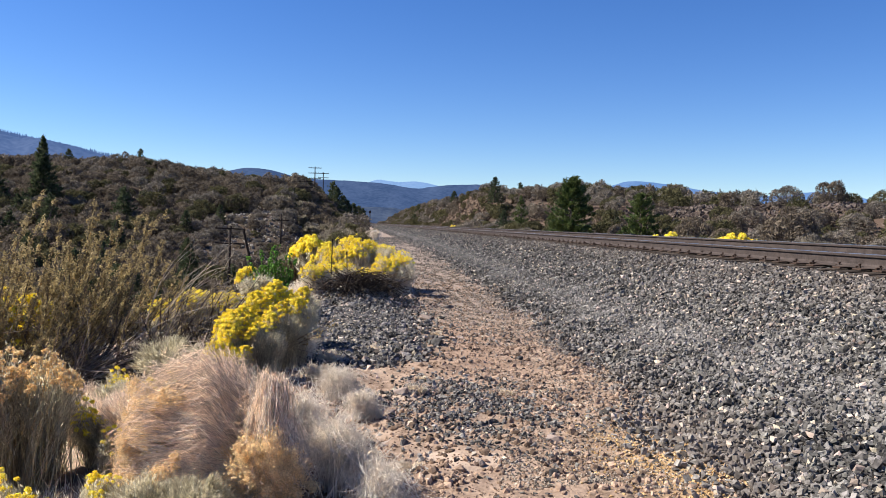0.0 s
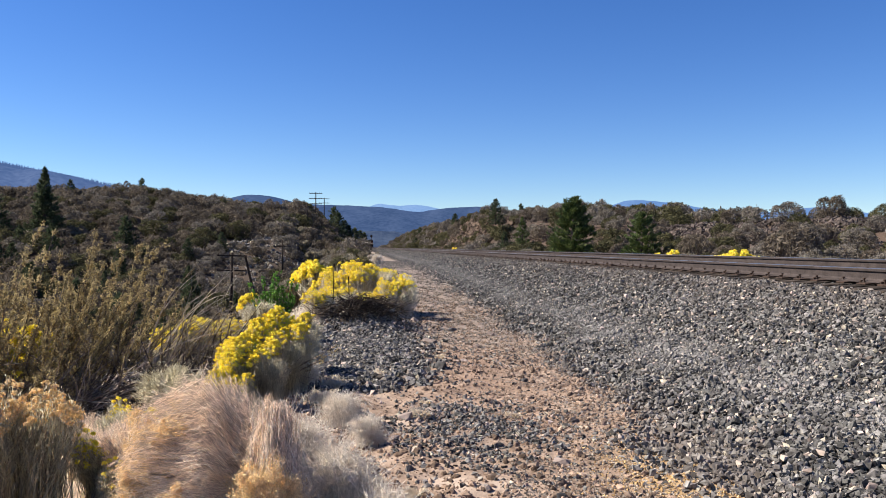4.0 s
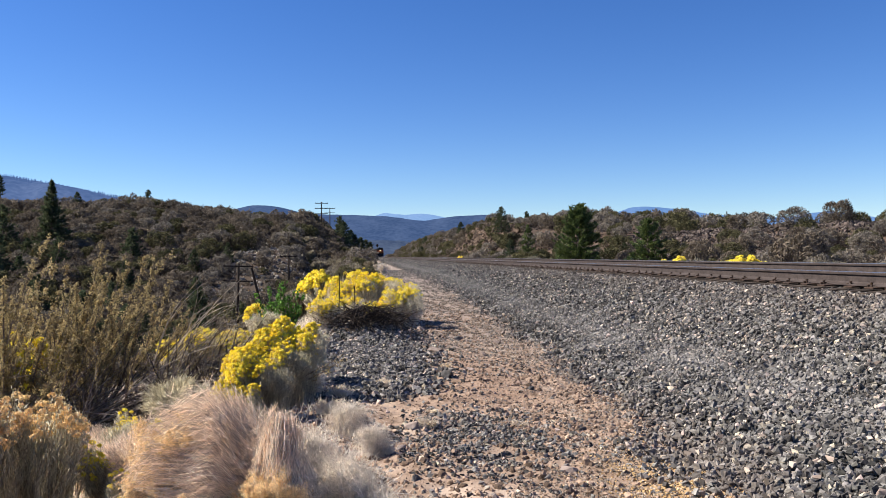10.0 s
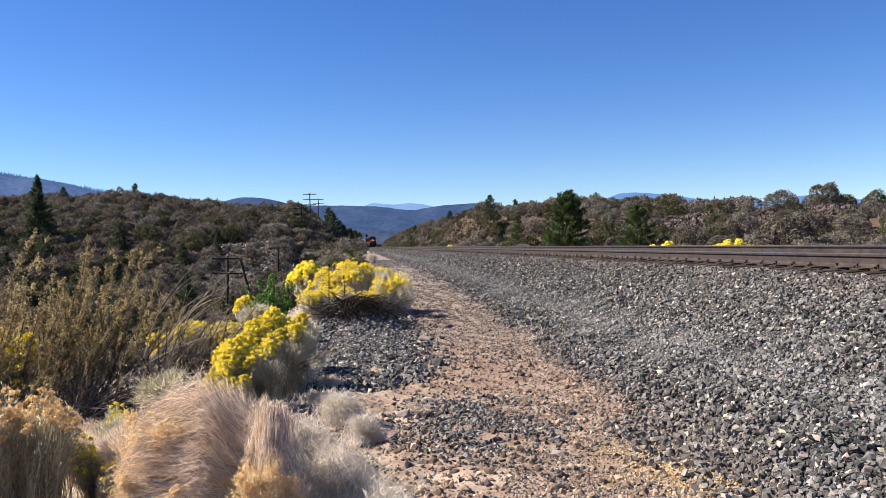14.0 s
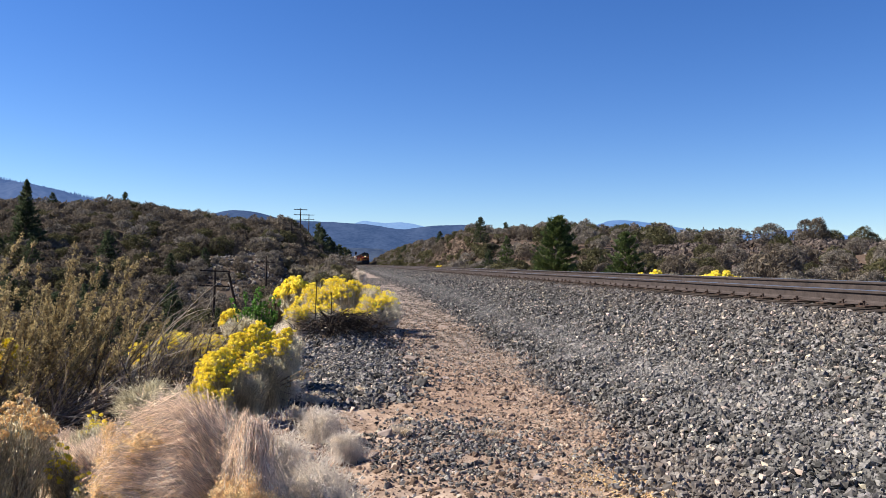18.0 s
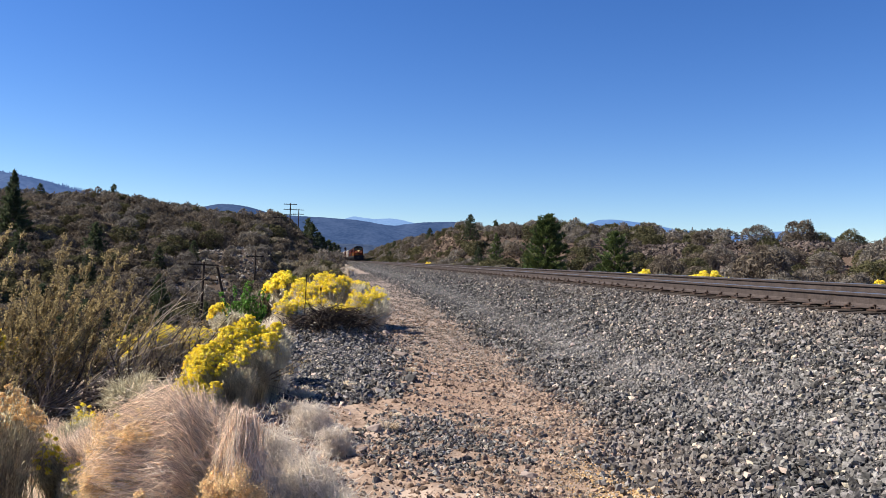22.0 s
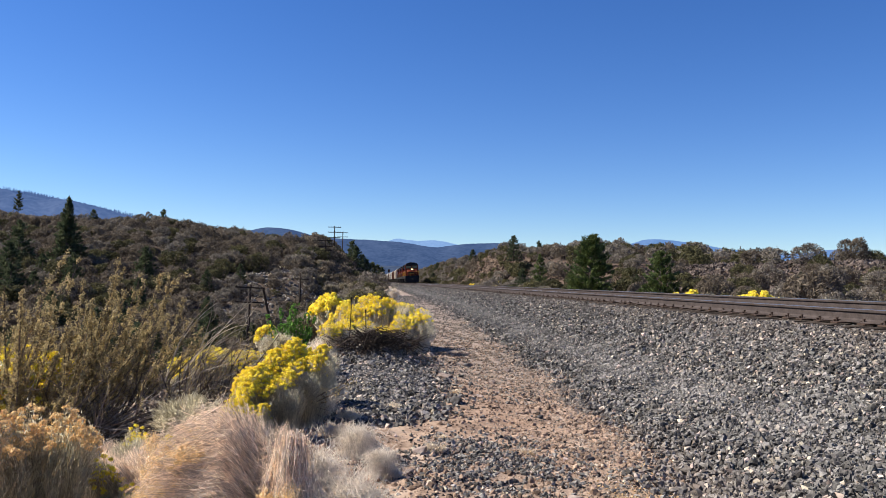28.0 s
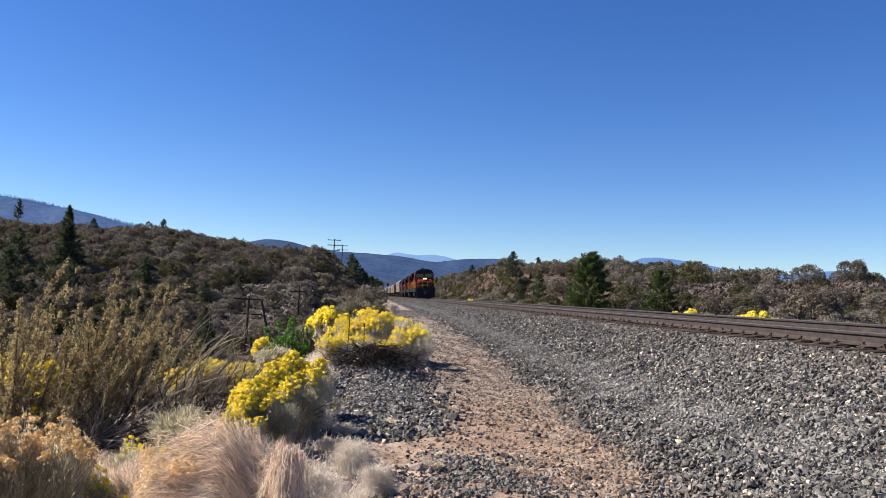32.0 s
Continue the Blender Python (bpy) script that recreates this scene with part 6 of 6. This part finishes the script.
    part("hood_top", solid("hood_top", BLACK, lambda bm: prism(bm, [(-0.97, 3.6), (0.97, 3.6), (0.97, 3.92), (0.77, 4.22), (-0.77, 4.22), (-0.97, 3.92)], "y", 5.25, L - 0.95), 0.02), hood)
    part("side_stripe", solid("side_stripe", YSTRIPE, lambda bm: box(bm, -0.965, 0.965, 5.3, L - 1.0, 1.95, 2.06)), hood)
    for k in range(9):
        yy = 6.2 + k * 1.2
        part("hood_door", solid("hood_door", ORANGE, lambda bm: (box(bm, -0.985, -0.94, yy, yy + 1.05, 2.1, 3.4), box(bm, 0.94, 0.985, yy, yy + 1.05, 2.1, 3.4)), 0.01), hood)
    part("radiator", solid("radiator", BLACK, lambda bm: prism(bm, [(-1.0, 3.5), (1.0, 3.5), (1.48, 3.9), (1.48, 4.3), (1.1, 4.5), (-1.1, 4.5), (-1.48, 4.3), (-1.48, 3.9)], "y", L - 6.5, L - 1.6), 0.03), hood)
    part("exhaust", solid("exhaust", BLACK, lambda bm: box(bm, -0.4, 0.4, 10.0, 11.2, 4.2, 4.5), 0.04), hood)
    part("horn", solid("horn", STEEL, lambda bm: (rod(bm, (-0.3, 3.4, 4.72), (-0.3, 2.9, 4.72), 0.05, 0.12, 8), rod(bm, (-0.05, 3.5, 4.72), (-0.05, 3.0, 4.72), 0.05, 0.12, 8))), cab)
    part("pilot", solid("pilot", BLACK, lambda bm: prism(bm, [(0.25, 0.12), (0.55, 0.12), (0.6, 1.62), (0.45, 1.62)], "x", -1.45, 1.45), 0.02), top)
    part("coupler", solid("coupler", STEEL, lambda bm: (box(bm, -0.12, 0.12, -0.25, 0.5, 0.75, 1.0), box(bm, -0.2, 0.2, -0.35, -0.1, 0.7, 1.05)), 0.03), top)
    for sgn in (-1, 1):
        part("steps", solid("steps", BLACK, lambda bm: [box(bm, sgn * 1.5 - 0.14, sgn * 1.5 + 0.14, 0.6, 1.1, 0.35 + 0.32 * k, 0.39 + 0.32 * k) for k in range(4)]), top)
        part("handrail", solid("handrail", YSTRIPE if lead else STEEL, lambda bm: ([rod(bm, (sgn * 1.5, yy, 1.65), (sgn * 1.5, yy, 2.65), 0.022, 0.022, 6) for yy in np.arange(0.8, 21.8, 1.75)],
                                                                     rod(bm, (sgn * 1.5, 5.3, 2.65), (sgn * 1.5, L - 0.6, 2.65), 0.022, 0.022, 6), rod(bm, (sgn * 1.5, 0.75, 2.65), (sgn * 1.5, 2.3, 2.65), 0.022, 0.022, 6))), top)
    part("front_rail", solid("front_rail", YSTRIPE, lambda bm: (rod(bm, (-1.45, 0.62, 2.55), (-0.4, 0.62, 2.55), 0.022, 0.022, 6), rod(bm, (0.4, 0.62, 2.55), (1.45, 0.62, 2.55), 0.022, 0.022, 6),
                                                               [rod(bm, (x, 0.62, 1.6), (x, 0.62, 2.55), 0.022, 0.022, 6) for x in (-1.45, -0.4, 0.4, 1.45)])), top)
    truck(top, 4.2, 3, 2.05)
    truck(top, L - 4.2, 3, 2.05)
    return top


def hopper(mat, label):
    """A covered hopper car, 17 m long: ribbed sides, sloped ends, hatches, outlet gates."""
    L = 17.4
    top = holder("hopper_car", Matrix(), label, "freight car", "cars of the train")
    body = part("body", solid("body", mat, lambda bm: prism(bm, [(-1.55, 1.45), (1.55, 1.45), (1.55, 4.25), (1.1, 4.62), (-1.1, 4.62), (-1.55, 4.25)], "y", 1.1, L - 1.1), 0.04), top)
    for k in range(12):
        yy = 1.3 + k * (L - 2.6) / 11
        part("rib", solid("rib", mat, lambda bm: (box(bm, -1.63, -1.53, yy - 0.06, yy + 0.06, 1.45, 4.2), box(bm, 1.53, 1.63, yy - 0.06, yy + 0.06, 1.45, 4.2))), body)
    part("running_board", solid("running_board", STEEL, lambda bm: box(bm, -0.9, 0.9, 0.8, L - 0.8, 4.66, 4.72)), top)
    for k in range(4):
        yy = 3 + k * 3.6
        part("hatch", solid("hatch", mat, lambda bm: box(bm, -0.35, 0.35, yy, yy + 1.2, 4.6, 4.78), 0.03), body)
        part("outlet", solid("outlet", STEEL, lambda bm: prism(bm, [(-1.2, 1.45), (1.2, 1.45), (0.3, 0.55), (-0.3, 0.55)], "y", yy, yy + 2.2)), body)
    part("sill", solid("sill", STEEL, lambda bm: box(bm, -0.3, 0.3, 0.1, L - 0.1, 0.9, 1.3)), top)
    for yy in (0.5, L - 0.55):
        part("ladder", solid("ladder", STEEL, lambda bm: ([box(bm, -1.5, -1.1, yy, yy + 0.04, 1.2 + 0.4 * k, 1.24 + 0.4 * k) for k in range(8)], box(bm, -1.55, -1.5, yy, yy + 0.05, 1.1, 4.3), box(bm, -1.1, -1.05, yy, yy + 0.05, 1.1, 4.3))), top)
    truck(top, 2.0, 2, 1.75)
    truck(top, L - 2.0, 2, 1.75)
    return top


CAR_KINDS = {"cream": hopper(CREAM, "cream covered hopper freight car with ribbed sides"),
             "brown": hopper(BROWNC, "brown covered hopper freight car with ribbed sides"),
             "grey": hopper(GREYC, "light grey covered hopper freight car with ribbed sides")}
LEAD = locomotive(True)
TRAIN = [(LEAD, 0.0)]
second = locomotive(False)
TRAIN.append((second, 22.9))
for k in (2, 3):
    TRAIN.append((copy_thing(second, Matrix()), 22.9 * k))
off = 22.9 * 4
used = set()
for kind_ in ("cream", "cream", "brown", "brown", "cream", "grey", "cream", "brown", "grey", "cream", "grey", "brown", "cream", "grey"):
    c = CAR_KINDS[kind_] if kind_ not in used else copy_thing(CAR_KINDS[kind_], Matrix())
    used.add(kind_)
    TRAIN.append((c, off))
    off += 18.0


# ---- flies ----
FLYM = surf("fly_body", (0.01, 0.01, 0.012), (0.03, 0.028, 0.026), 200, 0.5, 0, coord="object")
WINGM = surf("fly_wing", (0.05, 0.05, 0.055), (0.10, 0.10, 0.10), 200, 0.3, 0, coord="object", thin=0.5)


def fly():
    """A small fly: body and two spread wings."""
    top = holder("fly", Matrix(), "small dark fly crossing the sky", "insect", "flies")
    part("body", solid("body", FLYM, lambda bm: (rod(bm, (0, -0.003, 0), (0, 0.003, 0), 0.0009, 0.0012, 8), rod(bm, (0, 0.003, 0), (0, 0.0045, 0), 0.0012, 0.0007, 8))), top)
    for sgn in (-1, 1):
        part("wing", solid("wing", WINGM, lambda bm: prism(bm, [(sgn * 0.0008, 0.0006), (sgn * 0.005, 0.0016), (sgn * 0.0052, 0.0018), (sgn * 0.0008, 0.0010)], "y", -0.001, 0.0014)), top)
    return top


FLIES = [(fly(), 9.0, (-0.26, 1.46, 1.89), (-0.23, 0.015, -0.015)), (fly(), 6.0, (-0.14, 2.04, 1.99), (0.22, 0.1, 0.05)), (fly(), 6.0, (-0.47, 2.09, 1.97), (-0.25, 0.1, 0.06))]

# ---- what moves ----
def nose_y(t):
    """Where the leading nose stands along the track at t seconds; the train slowly gains speed."""
    s = 32.0 - t
    return 124.0 + 13.2 * s - 0.0312 * s * s


def on_track(y):
    """The pose of a vehicle whose front stands at y on the line."""
    yc = y + 9.0
    turn = math.degrees(math.atan(max(0.0, yc - 280) / 9000.0))
    return pose(MID_X + float(curve(y)), y, RAIL_Z + CANT / 2, 0, -LEAN, turn)


def motions():
    for thing, behind in TRAIN:
        walk(thing, [(t, on_track(nose_y(t) + behind)) for t in np.arange(0.0, 32.1, 4.0).tolist()])

    for insect, t, at, step in FLIES:
        home = pose(at[0] - step[0] * 12, -2.0, 0.4)
        away = pose(at[0] + step[0] * 12, -3.0, 0.6)
        a, v = Vector(at), Vector(step)
        walk(insect, [(0.0, home), (t - 1.0, home), (t - 0.2, pose(*(a - v * 4))), (t, pose(*a)), (t + 0.2, pose(*(a + v * 4))), (t + 1.0, away), (32.0, away)])


motions()
